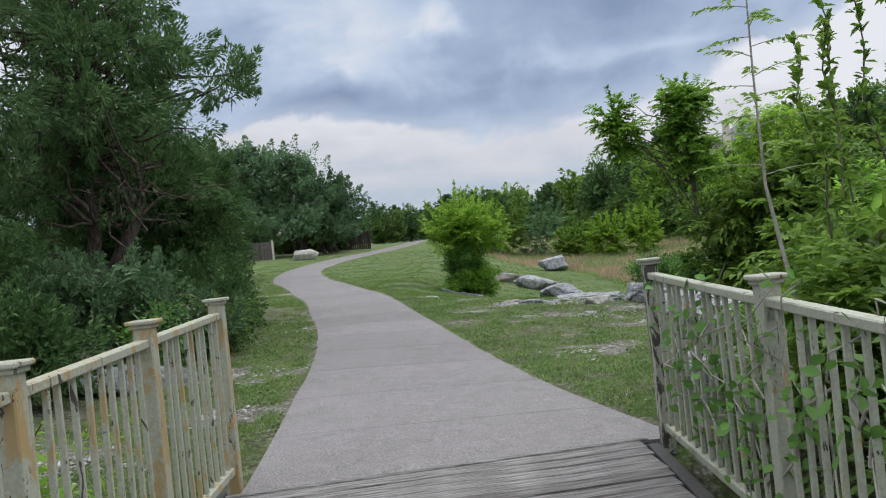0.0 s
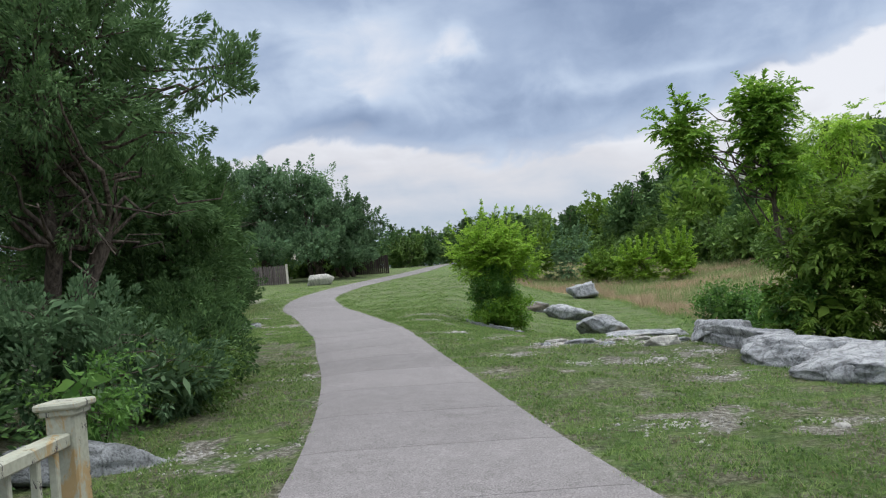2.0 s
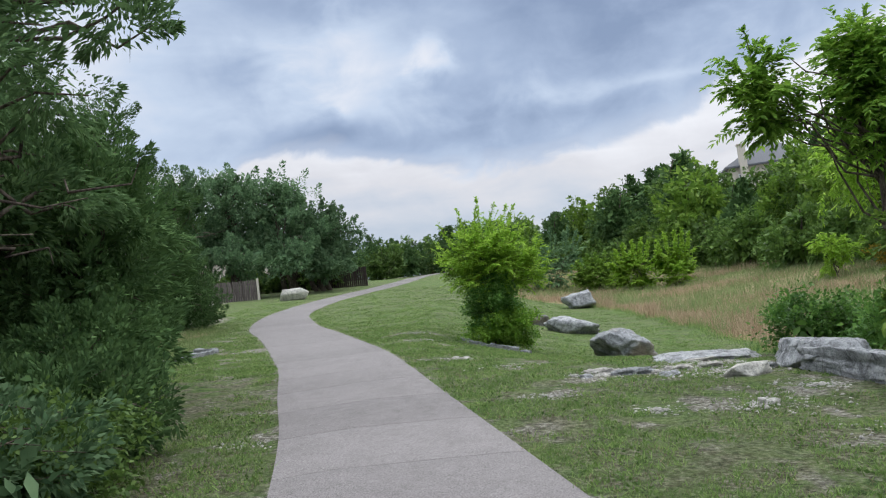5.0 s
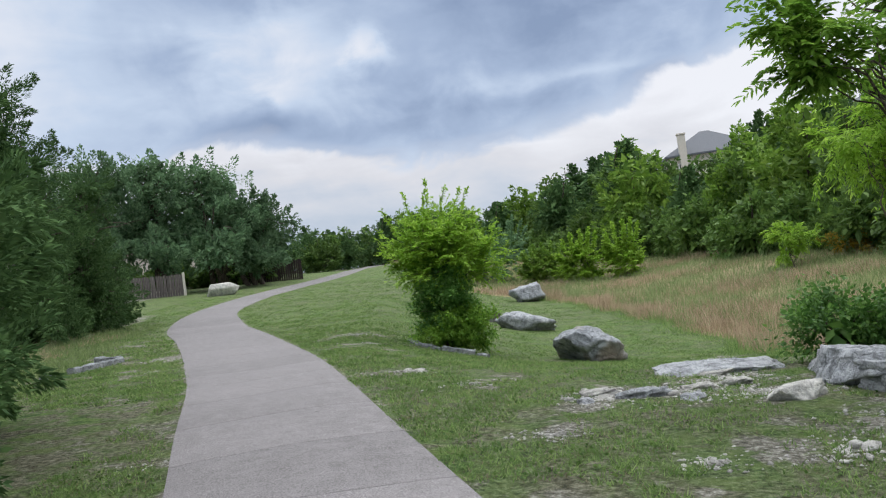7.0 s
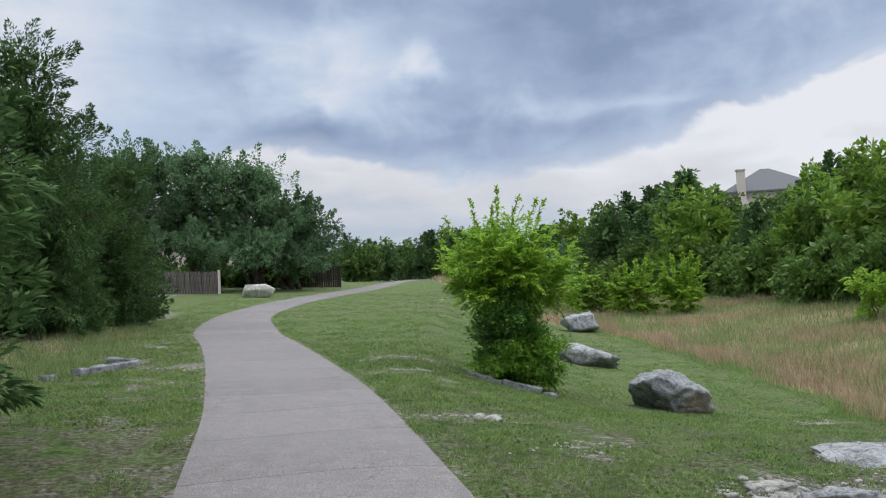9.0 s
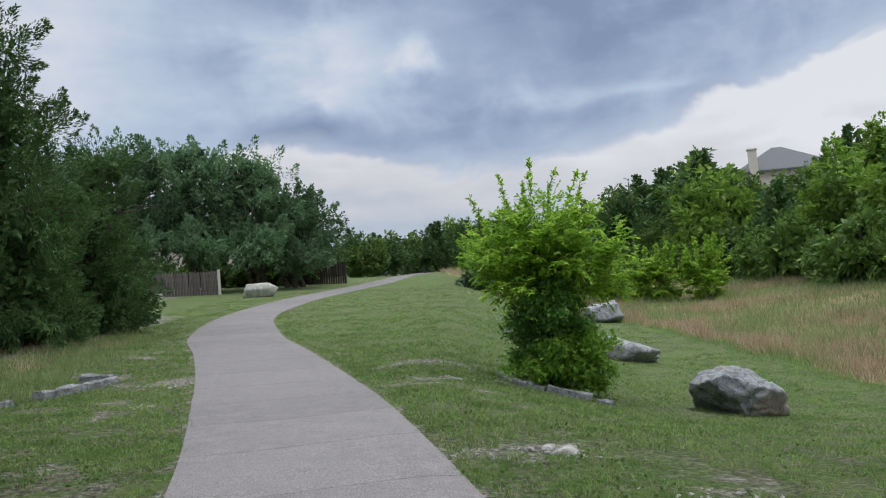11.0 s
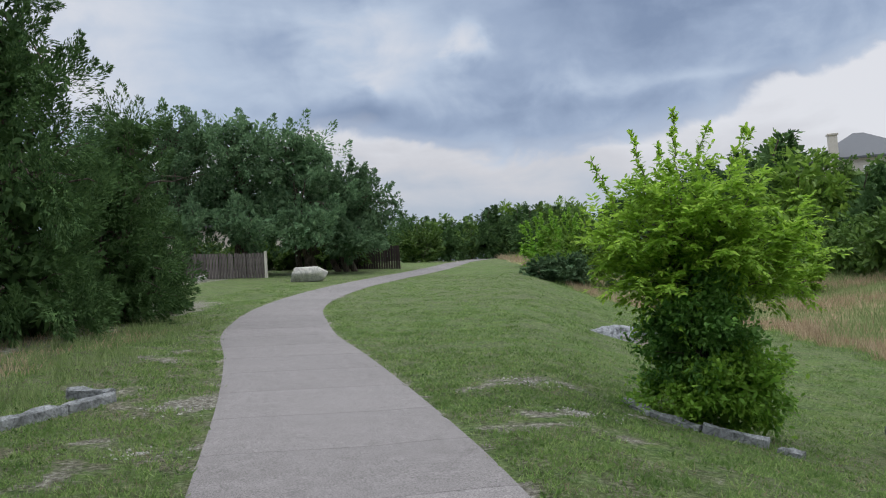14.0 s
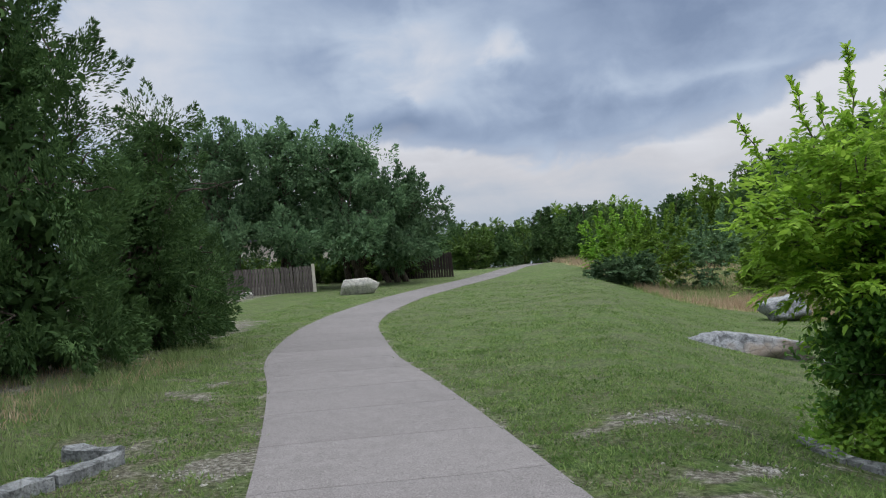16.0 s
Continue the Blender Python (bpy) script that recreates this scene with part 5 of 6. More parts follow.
# ---- kerb stones ----
def kerb_stone(a, b, height, breadth, seed, label):
    rng = random.Random(seed)
    ax, ay, bx, by = *a, *b
    long, turn = math.hypot(bx - ax, by - ay), math.degrees(math.atan2(by - ay, bx - ax))
    bm = bmesh.new()
    n = max(4, int(long / 0.12))
    rings = []
    for i in range(n + 1):
        x = long * (i / n - 0.5)
        j = [rng.uniform(-0.02, 0.02) for _ in range(6)]
        rings.append([bm.verts.new(p) for p in ((x, -breadth / 2 + j[0], -0.2), (x, -breadth / 2 + j[1], height * 0.85), (x, -breadth * 0.3, height + j[2]), (x, breadth * 0.3, height + j[3]), (x, breadth / 2 + j[4], height * 0.85), (x, breadth / 2 + j[5], -0.2))])
    for r, s in zip(rings, rings[1:]):
        for k in range(5):
            bm.faces.new((r[k], r[k + 1], s[k + 1], s[k]))
    bm.faces.new(rings[0]), bm.faces.new(rings[-1])
    ob = part("kerb_stone", bm, KERB)
    za, zb = gz(*a), gz(*b)
    ob.matrix_basis = pose((ax + bx) / 2, (ay + by) / 2, (za + zb) / 2, 0, -math.degrees(math.atan2(zb - za, long)), turn)
    return tagged(ob, label, "kerb", "stone kerbs in the lawn")


for a, b, h, w, seed, label in (((-0.2, 27.55), (-0.02, 26.95), 0.07, 0.14, 1, "curved grey stone kerb ringing the young tree"), ((-0.04, 26.97), (0.42, 26.62), 0.07, 0.14, 2, "curved grey stone kerb ringing the young tree"),
                                ((0.42, 26.62), (1.1, 26.45), 0.11, 0.15, 3, "straight grey stone kerb before the young tree"), ((1.13, 26.25), (1.33, 26.1), 0.07, 0.14, 4, "small loose grey kerb stone"),
                                ((-6.68, 25.2), (-6.45, 26.05), 0.11, 0.17, 5, "long weathered grey kerb stone in the grass"), ((-6.43, 26.1), (-6.25, 26.85), 0.1, 0.17, 6, "weathered grey kerb stone in the grass"), ((-6.32, 26.98), (-6.85, 27.1), 0.12, 0.18, 7, "short weathered grey kerb stone across the row"), ((-6.95, 24.5), (-6.85, 24.75), 0.08, 0.14, 8, "broken dark end of a kerb stone")):
    kerb_stone(a, b, h, w, seed, label)


# ---- fences and houses behind ----
def fence(label, x0, x1, y, slope, height, mat, end_post):
    e = empty("wooden_fence", label, "fence", group="garden fences")
    n = int((x1 - x0) / 0.15)
    bm = box((0, 0, height / 2), (0.135, 0.02, height), 0.004)
    first = part("fence_board", bm, mat, e)
    rng = random.Random(int(y * 10))
    for i in range(n):
        x = x0 + (i + 0.5) * (x1 - x0) / n
        yy = y + slope * (x - x0)
        ob = first if i == 0 else new("fence_board", first.data)
        ob.parent = e
        ob.matrix_basis = pose(x, yy, gz(x, yy) - 0.05 + rng.uniform(-0.03, 0.03), rng.uniform(-1, 1), rng.uniform(-1.2, 1.2), math.degrees(math.atan(slope)))
    for k in (0.35, 0.8):
        rows = [((x, y + slope * (x - x0) + 0.04, gz(x, y + slope * (x - x0)) + height * k)) for x in np.linspace(x0, x1, 6)]
        tv, tf = tubes([(rows, [0.04] * 6)], 4)
        mesh_object("fence_rail", tv, tf, mat, e)
    if end_post:
        ob = part("fence_post", box((0, 0, height / 2), (0.14, 0.14, height + 0.1), 0.01), STUCCO, e, "pale end post")
        yy = y + slope * (x1 - x0) - 0.02
        ob.matrix_basis = pose(x1 + 0.1, yy, gz(x1, yy))
    return e


fence("weathered grey-brown board fence under the oaks", -21.0, -12.5, 59.0, 0.2, 1.35, FENCE_WOOD, True)
# boards much darker than those of the first fence
fence("dark brown board fence behind the oaks", -12.2, -5.9, 68.6, 0.02, 1.5, DARK_FENCE, False)


def house(label, at, turn, size, walls, roof, chimney=True, group="houses on the hill"):
    """A hipped house: walls, roof with chimney, windows with frames and panes."""
    e = empty("house", label, "house", at, turn, group)
    w, d = size
    part("wall", box((0, 0, walls / 2 - 1), (w, d, walls + 2), 0.02), STUCCO, e)
    bm = bmesh.new()
    o, r = 0.5, max(0.4, (w - d) / 2)
    pts = [(-w / 2 - o, -d / 2 - o, walls), (w / 2 + o, -d / 2 - o, walls), (w / 2 + o, d / 2 + o, walls), (-w / 2 - o, d / 2 + o, walls), (-r, 0, walls + roof), (r, 0, walls + roof)]
    low = [bm.verts.new((x, y, z - 0.2)) for x, y, z in pts[:4]]
    v = [bm.verts.new(p) for p in pts]
    for f in ((0, 1, 5, 4), (1, 2, 5), (2, 3, 4, 5), (3, 0, 4)):
        bm.faces.new([v[i] for i in f])
    for i in range(4):
        bm.faces.new((low[i], low[(i + 1) % 4], v[(i + 1) % 4], v[i]))
    bm.faces.new(low)
    top = part("roof", bm, SHINGLE, e)
    if chimney:
        bm = box((-w / 2 + 1.6, -d / 2 - 0.3, (walls + roof) / 2 - 0.3), (0.85, 0.8, walls + roof - 0.6), 0.03)
        block(bm, (-w / 2 + 1.6, -d / 2 - 0.3, walls + roof - 0.6), (1.05, 1.0, 0.18), 0.02)
        part("chimney", bm, STUCCO, top, "pale masonry chimney")
    for x in np.linspace(-w / 2 + 1.6, w / 2 - 1.6, 3):
        f = part("window", box((x, -d / 2 - 0.03, walls - 1.7), (1.3, 0.1, 1.5), 0.01), FRAME_WHITE, e)
        for s in (-0.3, 0.3):
            part("pane", box((x + s, -d / 2 - 0.085, walls - 1.7), (0.5, 0.02, 1.3), 0), PANE, f)
    return e


house("pale stucco house with grey hipped roof on the hill", (40.8, 106, 6.9), -14, (10, 9), 5.2, 3.0)
house("pale stucco house with grey roof behind the trees", (50.5, 86, 8.0), -28, (11, 9), 3.6, 2.8, False)
house("far house with grey roof above the woods", (27.5, 112, 4.6), -10, (11, 9), 3.6, 3.6, False)
house("low pale house behind the garden fence", (-17.5, 82, gz(-17.5, 82)), 4, (13, 8), 3.0, 1.8, False, "")
bm = box((0, 0, 0.8), (0.09, 0.09, 1.7), 0.01)
block(bm, (0, 0, 1.68), (0.13, 0.13, 0.06), 0.01)
marker = part("marker_post", bm, FRAME_WHITE)
marker.matrix_basis = pose(21.0, 44.6, gz(21.0, 44.6))
tagged(marker, "slim pale marker post at the meadow's far edge", "post")


# ---- footbridge ----
def deck_z(y):
    return 0.212 + 0.034 * (y - 5.3)


def railing(label, x, y1, count, step, bars, lift, mats, seed, worn):
    """Posts with caps, two rails and square balusters, from the bridge's end backwards."""
    e = empty("bridge_railing", label, "railing", group="railings of the footbridge")
    rng = random.Random(seed)
    baluster = part("baluster", box((0, 0, 0.5), (0.023, 0.023, 0.94), 0.003), mats[0], e)
    first = True
    tilt = math.degrees(math.atan(0.034))
    for i in range(count):
        y = y1 - step * i
        z = deck_z(y) + lift
        p = part("post", box((0, 0, 0.52), (0.088, 0.088, 1.24), 0.006), mats[1 if i < worn else 0], e)
        p.matrix_basis = pose(x, y, z)
        bm = box((0, 0, 1.15), (0.138, 0.138, 0.022), 0.006)
        block(bm, (0, 0, 1.13), (0.11, 0.11, 0.02), 0.004)
        part("cap", bm, mats[0], p)
        if i == count - 1:
            break
        ym = y - step / 2
        zm = deck_z(ym) + lift
        for name, h, size in (("top_rail", 1.05, (0.062, step - 0.08, 0.042)), ("bottom_rail", 0.08, (0.05, step - 0.1, 0.05))):
            r = part(name, box((0, 0, 0), size, 0.006), mats[0], e)
            r.matrix_basis = pose(x, ym, zm + h, tilt)
        for k in range(bars):
            yb = y - 0.05 - (k + 0.5) * (step - 0.1) / bars
            b = baluster if first else new("baluster", baluster.data)
            first = False
            b.parent = e
            b.matrix_basis = pose(x, yb, deck_z(yb) + 0.07 + lift, rng.uniform(-0.6, 0.6), rng.uniform(-0.8, 0.8), rng.uniform(0, 3))
    return e


railing("cream-painted steel railing with chipped paint and vines", 1.31, 5.34, 5, 1.92, 14, -0.017, (PAINT, PAINT_BARE), 1, 1)
railing("cream-painted steel railing with rust stains", -1.46, 5.22, 7, 1.26, 10, 0.033, (PAINT_SPOT, PAINT_RUST), 2, 3)

# ---- vines on the railing ----
LEAF_V, LEAF_F = np.array([(0, 0, 0), (0.035, 0.03, 0.008), (0.045, 0.075, 0.004), (0, 0.12, -0.012), (-0.045, 0.075, 0.004), (-0.035, 0.03, 0.008)]), [(0, 1, 2, 3), (0, 3, 4, 5)]


def vine(label, seed, starts, leaf_count, mat, x, y0, y1, z0, z1):
    rng = np.random.default_rng(seed)
    e = empty("climbing_vine", label, "vine", group="vines on the railing")
    paths = []
    for i in range(starts):
        a = np.array([x + rng.uniform(0.02, 0.1), rng.uniform(y0, y1), rng.uniform(z0, z0 + 0.3)])
        b = a + np.array([rng.uniform(-0.1, 0.08), rng.uniform(-0.9, 0.9), rng.uniform(0.3, 0.9) * (z1 - z0)])
        paths.append((bent(rng, a, b, 8, 0.12), np.linspace(0.006, 0.0025, 8)))
    tv, tf = tubes(paths, 5)
    mesh_object("stem", tv, tf, TWIG, e, smooth=True)
    leaf = mesh_object("leaf", LEAF_V, LEAF_F, mat, e)
    for i in range(leaf_count):
        p = paths[rng.integers(starts)][0]
        k = rng.uniform(0, 6.9)
        q = p[int(k)] + (p[int(k) + 1] - p[int(k)]) * (k % 1) + rng.normal(0, 0.05, 3)
        ob = leaf if i == 0 else new("leaf", leaf.data)
        ob.parent = e
        s = rng.uniform(0.35, 0.7)
        ob.matrix_basis = pose(*q, rng.uniform(-70, 30), rng.uniform(-40, 40), rng.uniform(0, 360)) @ Matrix.Scale(s, 4)


vine("leafy green vine climbing through the railing", 1, 14, 210, VINE_LEAF, 1.26, 3.3, 4.7, 0.2, 1.15)
vine("leafy green vine trailing over the railing", 2, 12, 190, VINE_LEAF, 1.28, 1.6, 3.6, 0.25, 1.2)
vine("leafy green vine matted over the top rail", 3, 14, 190, VINE_LEAF, 1.27, 2.6, 4.9, 0.55, 1.3)


def slender_sapling():
    """One thin stem with tiers of level twigs, each with leaflets in two rows."""
    rng = np.random.default_rng(91)
    e = empty("slender_sapling", "slender pale-stemmed sapling with tiers of feathery leaves", "tree", (1.78, 4.3, gz(1.78, 4.3)))
    z = -gz(1.78, 4.3)
    stem = np.array([(0.06, 0, -0.1), (0.05, 0, z + 0.9), (-0.02, 0, z + 1.3), (-0.07, 0.02, z + 1.7), (-0.07, 0.02, z + 2.3), (-0.05, 0.02, z + 3.1)])
    paths, base, ways = [(stem, np.array([0.016, 0.014, 0.012, 0.009, 0.006, 0.003]))], [], []
    for i in range(26):
        h = z + 1.75 + i * 0.052
        k = np.array([np.interp(h, stem[:, 2], stem[:, 0]), 0.02, h])
        a, far = i * 2.4, 0.36 * (1 - 0.4 * i / 26)
        d = np.array([math.cos(a), math.sin(a), 0.25])
        line = np.array([k + d * far * u - np.array([0, 0, 0.06]) * u * u for u in np.linspace(0, 1, 6)])
        paths.append((line, np.linspace(0.003, 0.0012, 6)))
        side = np.array([-d[1], d[0], 0])
        for u in np.linspace(0.25, 1, 9):
            for w in (-1, 1):
                base.append(k + d * far * u - np.array([0, 0, 0.06]) * u * u)
                ways.append(side * w * 0.8 + d * 0.5 + rng.normal(0, 0.15, 3) + np.array([0, 0, -0.2]))
    tv, tf = tubes(paths, 5)
    mesh_object("trunk", tv, tf, TWIG, e, smooth=True)
    v, f = leaves(np.array(base), np.array(ways), 0.05, 0.018, rng)
    mesh_object("crown", v, f, FRESH_LEAF, e)


slender_sapling()

# ---- tall grass of the meadow, lawn grass, rubble ----
def blades(name, label, n, area, tall, wide, mat, seed, keep, lean=0.35, plain=False, rise=None, tuft=1, wide_tuft=0.03):
    rng = np.random.default_rng(seed)
    x0, x1, y0, y1 = area
    x, y = rng.uniform(x0, x1, n), rng.uniform(y0, y1, n)
    ok = keep(x, y, rng.random(n))
    x, y = np.repeat(x[ok], tuft), np.repeat(y[ok], tuft)
    n = len(x)
    if tuft > 1:
        x, y = x + rng.normal(0, wide_tuft, n), y + rng.normal(0, wide_tuft, n)
    p = np.stack([x, y, ground_z(x, y) + lumps(x, y) - 0.01], 1)
    h = tall * rng.uniform(0.5, 1.25, n)[:, None]
    if rise is not None:
        h *= rise(x, y)[:, None]
    a = rng.uniform(0, 2 * np.pi, n)
    side = np.stack([np.cos(a), np.sin(a), np.zeros(n)], 1) * (wide * rng.uniform(0.6, 1.3, n))[:, None]
    bend = np.concatenate([rng.normal(0, lean, (n, 2)), np.ones((n, 1))], 1) * h
    mid = p + bend * np.array([[0.35, 0.35, 0.55]])
    if plain:
        v = np.stack([p - side, p + side, p + bend], 1).reshape(-1, 3)
        return tagged(mesh_object(name, v, np.arange(3 * n).reshape(n, 3), mat), label, "grass", kind="stuff")
    v = np.stack([p - side, p + side, mid + side * 0.7, p + bend, mid - side * 0.7], 1).reshape(-1, 3)
    f = np.arange(5 * n).reshape(n, 5)
    return tagged(mesh_object(name, v, f, mat), label, "grass", kind="stuff")


def patchy(x, y, scale, seed):
    return np.array([noise.noise(Vector((a * scale, b * scale, seed))) for a, b in zip(x, y)])


def meadow_rise(x, y):
    return 0.75 + 0.45 * patchy(x, y, 0.8, 5.0) + 0.2 * patchy(x, y, 2.3, 6.0)


def on_meadow(dry):
    def keep(x, y, u):
        m = (meadow_cover(x, y) > 0.5) & (u < np.clip(1.25 - (y - 24) / 60, 0.35, 1))
        t = patchy(x, y, 0.22, 3.0) + 0.6 * patchy(x, y, 0.55, 9.0) + 0.4 - 0.7 * (meadow_cover(x - 1.3 - 0.5 * np.sin(y), y) < 0.5)
        return m & ((t < 0.22 + 0.5 * (u - 0.5)) if dry else (t > -0.10))
    return keep


blades("meadow_grass", "tall dry tan meadow grass", 200000, (0, 23, 19, 84), 0.5, 0.012, TALL_BLADE, 1, on_meadow(True), rise=meadow_rise, plain=True)
blades("meadow_grass", "tall green meadow grass", 100000, (0, 23, 19, 84), 0.52, 0.012, TALL_GREEN, 2, on_meadow(False), rise=meadow_rise, plain=True)
blades("meadow_fringe", "green unmown grass along the meadow's edge", 90000, (0, 9.5, 20, 60), 0.22, 0.006, LAWN_BLADE, 6, lambda x, y, u: (np.abs(meadow_cover(x + 0.15, y) - 0.5) < 0.49) & (u < 0.9), plain=True)
blades("tall_grass", "thin dry grass below the junipers", 20000, (-12, -6.4, 25, 38), 0.17, 0.005, TALL_GREEN, 3, lambda x, y, u: (x < -6.8 - 0.1 * (y - 25)) & (patchy(x, y, 1.1, 14.0) > -0.12) & (u < 0.8))
blades("tall_grass", "straw-coloured dead grass below the junipers", 4500, (-13, -7.6, 27, 35), 0.15, 0.005, TALL_BLADE, 13, lambda x, y, u: (x < -8.3) & (patchy(x, y, 0.9, 41.0) > 0.0))


def on_lawn(x, y, u):
    d = off_trail(x, y)
    b = bare_cover(x, y) + 0.8 * patchy(x, y, 1.1, 8.0) + 0.6 * patchy(x, y, 3.1, 2.0)
    fade = np.clip(1.2 - np.maximum(d, 0) / 5.0, 0.06, 1) * (1 - 0.85 * ease(23, 37, y))
    under = (y > 5.2) & ((x > -3.6) | (y > 20))
    return (d > 0.0) & (b < 0.3) & (u < fade) & (meadow_cover(x, y) < 0.5) & under


blades("lawn_grass", "short mown lawn grass beside the trail", 120000, (-10.5, 7.5, 5, 36), 0.05, 0.0062, LAWN_BLADE, 4, on_lawn, lean=0.7, plain=True, tuft=6)
blades("lawn_grass", "dead straw-coloured blades in the lawn", 20000, (-10.5, 7.5, 5, 36), 0.05, 0.005, DEAD_BLADE, 5, on_lawn, lean=0.9, plain=True, tuft=4)


def far_lawn(x, y, u):
    return (off_trail(x, y) > 0.03) & (meadow_cover(x, y) < 0.4) & (patchy(x, y, 0.9, 31.0) + 0.5 * patchy(x, y, 2.6, 7.0) > -0.1) & (u < 0.85 - 0.5 * ease(30, 58, y)) & (bare_cover(x, y) < 0.35)


blades("lawn_grass", "uneven mown tufts on the far lawn", 34000, (-11, 8, 21, 60), 0.055, 0.011, LAWN_BLADE, 12, far_lawn, lean=0.8, plain=True, tuft=7, wide_tuft=0.06)


def weeds_patch():
    rng = np.random.default_rng(9)
    n = 60000
    x, y = rng.uniform(-9, 6, n), rng.uniform(6, 31, n)
    ok = on_lawn(x, y, rng.random(n)) & (patchy(x, y, 0.7, 20.0) > -0.12)
    x, y = x[ok], y[ok]
    n = len(x)
    base = np.stack([x, y, ground_z(x, y) + lumps(x, y) + 0.005], 1)
    v, f = leaves(base, np.concatenate([rng.normal(0, 1, (n, 2)), rng.uniform(0.2, 1.0, (n, 1))], 1), rng.uniform(0.025, 0.055, n), rng.uniform(0.018, 0.03, n), rng)
    tagged(mesh_object("clover", v, f, DEEP_LEAF), "patches of low clover and broad weeds in the lawn", "weeds", kind="stuff")


weeds_patch()


def rubble():
    """Loose chalky stones in the bare places."""
    rng = random.Random(21)
    bm = bmesh.new()
    bmesh.ops.create_cone(bm, segments=4, radius1=1, radius2=0.35, depth=1.2, cap_ends=True, cap_tris=True)
    bmesh.ops.triangulate(bm, faces=bm.faces)
    bm.verts.index_update()
    unit = np.array([v.co[:] for v in bm.verts])
    tri = np.array([[v.index for v in f.verts] for f in bm.faces])
    bm.free()
    r = np.random.default_rng(4)
    vs, fs, count = [], [], 0
    for bx, by, br in BARE:
        for i in range(int((950 if 16 < by < 19 and bx > 1 else 620 if by < 16 else 260) * br)):
            a, d = rng.uniform(0, 6.28), abs(rng.gauss(0, 0.55)) * br
            x, y = bx + d * math.cos(a), by + d * math.sin(a) / 1.3
            if float(off_trail(x, y)) < 0.03:
                continue
            s = 0.005 + 0.03 * rng.random() ** 4
            v = unit * r.uniform(0.6, 1.3, unit.shape) * np.array([[s, s, s * 0.5]]) + np.array([[x, y, gz(x, y) + s * 0.15]])
            vs.append(v), fs.append(tri + count)
            count += len(unit)
    tagged(mesh_object("rubble", np.concatenate(vs), np.concatenate(fs), GRAVEL), "scattered chalky white stones in bare soil", "stones", kind="stuff")
    # the larger stones, each a thing
    for i in range(16):
        bx, by, br = BARE[rng.choice([0, 1, 2, 2, 2, 3, 3, 4, 5, 10, 11, 17])]
        a, d = rng.uniform(0, 6.28), br * rng.random()
        x, y = bx + d * math.cos(a), by + d * math.sin(a) / 1.3
        if float(off_trail(x, y)) > 0.2:
            s = rng.uniform(0.07, 0.2)
            rock("loose_stone", "loose pale limestone fragment on bare soil", (x, y), (s, s * 0.7, s * 0.35), 100 + i, GRAVEL, rng.uniform(0, 360), group="loose stones in the lawn", sink=0.3, detail=2)


rubble()


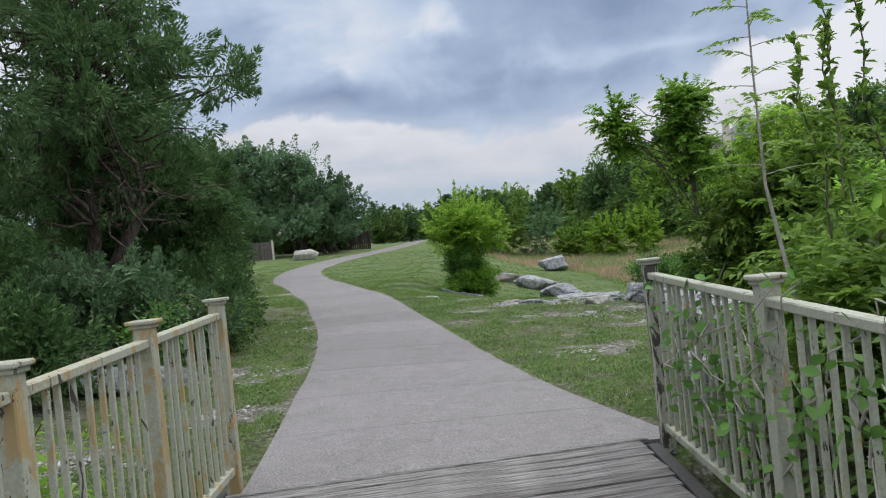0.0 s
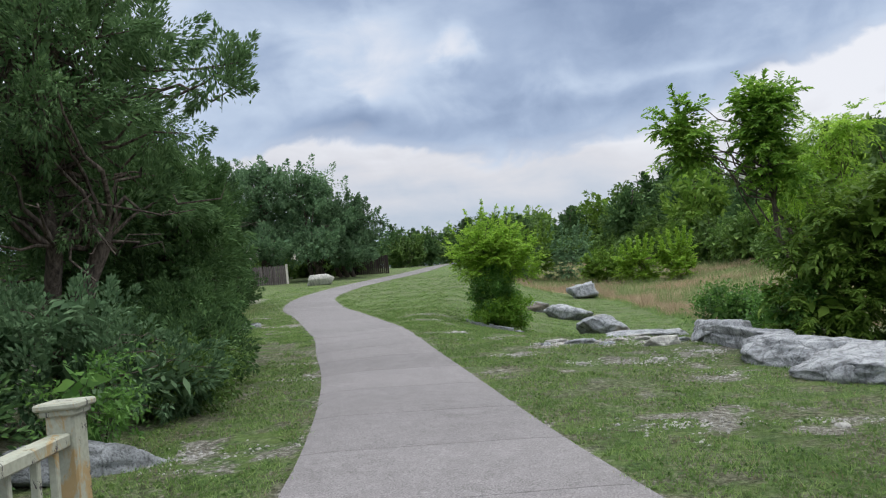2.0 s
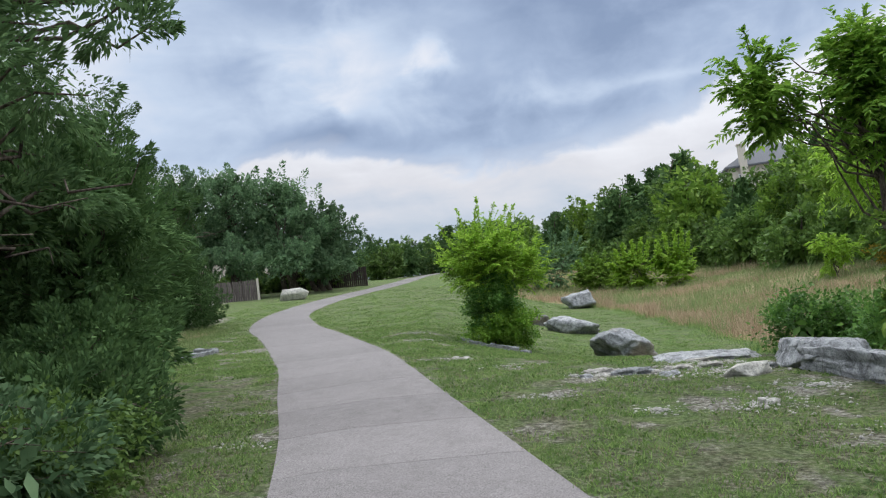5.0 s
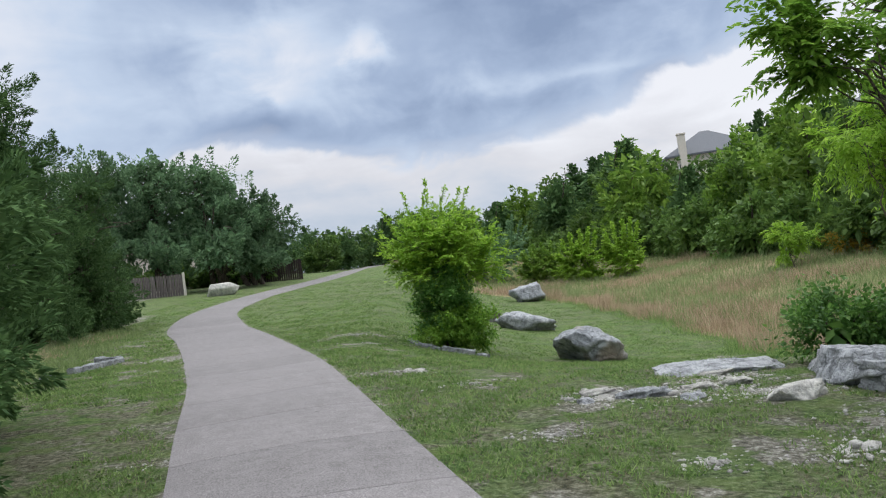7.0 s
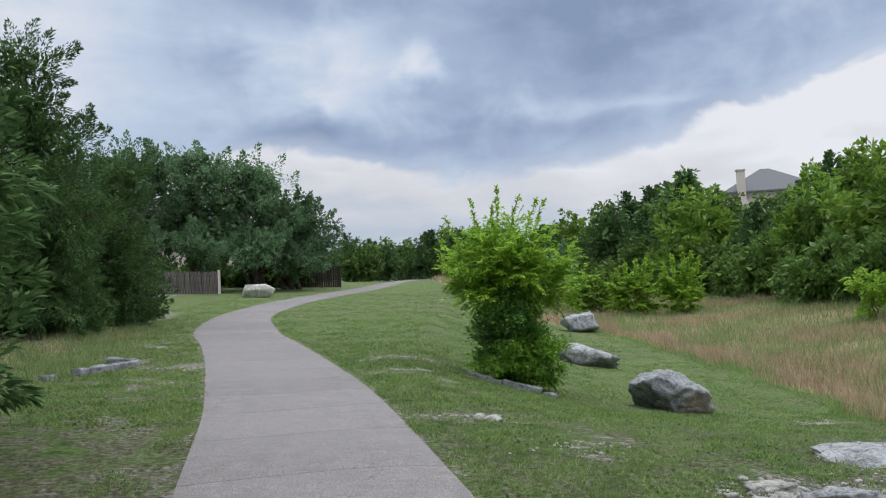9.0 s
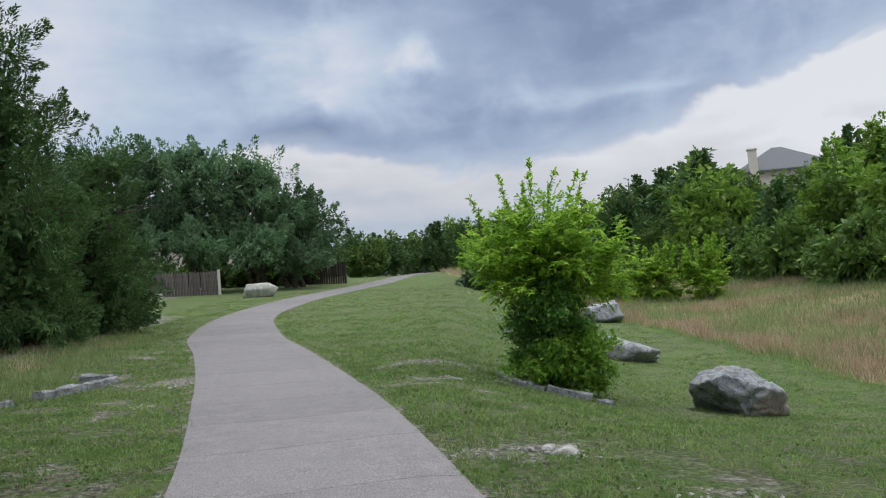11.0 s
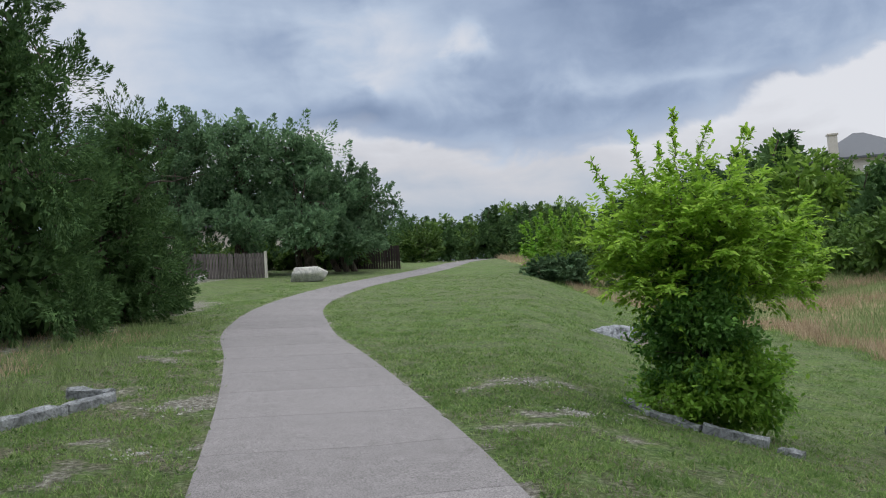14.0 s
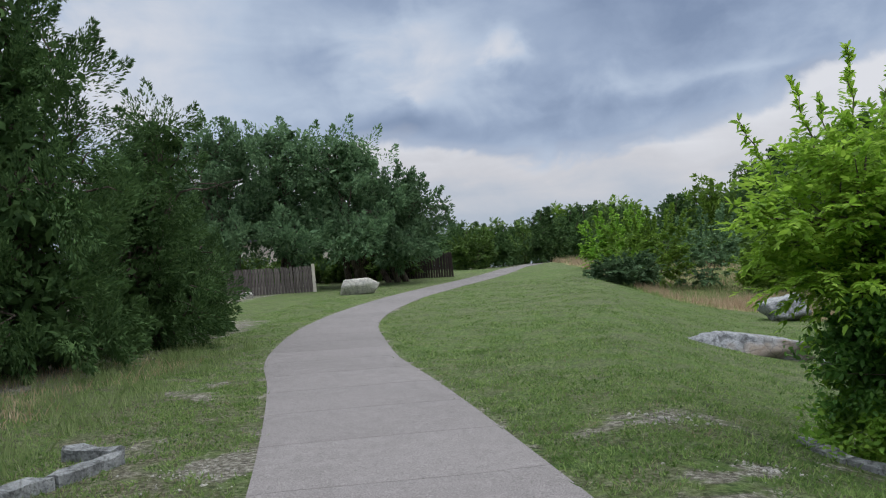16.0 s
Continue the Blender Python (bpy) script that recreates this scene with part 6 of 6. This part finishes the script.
# ---- planks of the deck and slabs of the trail ----
def deck():
    e = empty("bridge_deck", "grey weathered plank deck of the footbridge", "deck", kind="structure")
    plank = part("plank", box((0, 0, -0.02), (2.62, 0.138, 0.04), 0.005), DECK_WOOD, e)
    rng, y, i = random.Random(3), 5.06, 0
    while y > -6.5:
        ob = plank if i == 0 else new("plank", plank.data)
        ob.parent = e
        ob.matrix_basis = pose(rng.uniform(-0.01, 0.01) - 0.17, y, deck_z(y) + rng.uniform(-0.004, 0.003), 1.95, rng.uniform(-0.1, 0.1), 7.0 + rng.uniform(-0.25, 0.25))
        y, i = y - 0.147, i + 1
    part("end_board", box((-0.15, 5.165, deck_z(5.17) - 0.065), (2.66, 0.05, 0.14), 0.006, Euler((0, 0, math.radians(7))).to_quaternion()), DECK_WOOD, e)
    # beams coloured near black for steel plus the shadowed gap beside the planks
    for x in (1.2, -1.55):
        part("edge_beam", box((x, -0.6, deck_z(-0.6) - 0.11), (0.08, 11.8, 0.16), 0.005, Euler((math.atan(0.034), 0, 0)).to_quaternion()), STEEL, e, "black steel edge beam with the gap's shadow in its colour")


deck()


def trail():
    e = empty("trail", "pale grey concrete trail winding through the lawn", "path", kind="structure")
    marks, y = [4.95, 6.55, 8.1, 9.7, 11.25, 12.9, 14.5, 16.12], 17.75
    while y < 99:
        marks.append(y)
        dx = float(spline(TRAIL, y + 0.5)[0] - spline(TRAIL, y - 0.5)[0])
        y += 1.66 / math.hypot(1, dx)
    for n, (a, b) in enumerate(zip(marks, marks[1:])):
        bm = bmesh.new()
        rows, across, along = [], 8, 6
        for i in range(along + 1):
            s = a + (b - a) * i / along
            s += 0.004 if i == 0 else -0.004 if i == along else 0
            cx, w = (float(q) for q in spline(TRAIL, s))
            dx = float(spline(TRAIL, s + 0.3)[0] - spline(TRAIL, s - 0.3)[0]) / 0.6
            way = Vector((1, -dx)).normalized()
            ease_in = min(1, max(0, s - 5.37) / 3)
            row = []
            for j in range(across + 1):
                u = (j / across - 0.5) * w * (math.cos(math.atan(dx)) if s > 9 else 1)
                px, py = cx + way.x * u, s + way.y * u * ease_in
                py = max(py, 5.215 + 0.123 * (px + 0.15))
                drop = 0.012 if j in (0, across) else 0.004 if i in (0, along) else 0
                row.append((px, py, float(ground_z(px, py, 0.0)) + 0.024 - drop))
            rows.append(row)
        top = [[bm.verts.new(p) for p in row] for row in rows]
        for r, q in zip(top, top[1:]):
            for j in range(across):
                bm.faces.new((r[j], r[j + 1], q[j + 1], q[j]))
        rim = [top[0][j] for j in range(across + 1)] + [top[i][across] for i in range(1, along + 1)] + [top[along][j] for j in range(across - 1, -1, -1)] + [top[i][0] for i in range(along - 1, 0, -1)]
        low = [bm.verts.new((v.co.x, v.co.y, v.co.z - 0.1)) for v in rim]
        for i in range(len(rim)):
            k = (i + 1) % len(rim)
            bm.faces.new((rim[i], rim[k], low[k], low[i]))
        ob = part("concrete_slab", bm, CONCRETE, e)


trail()
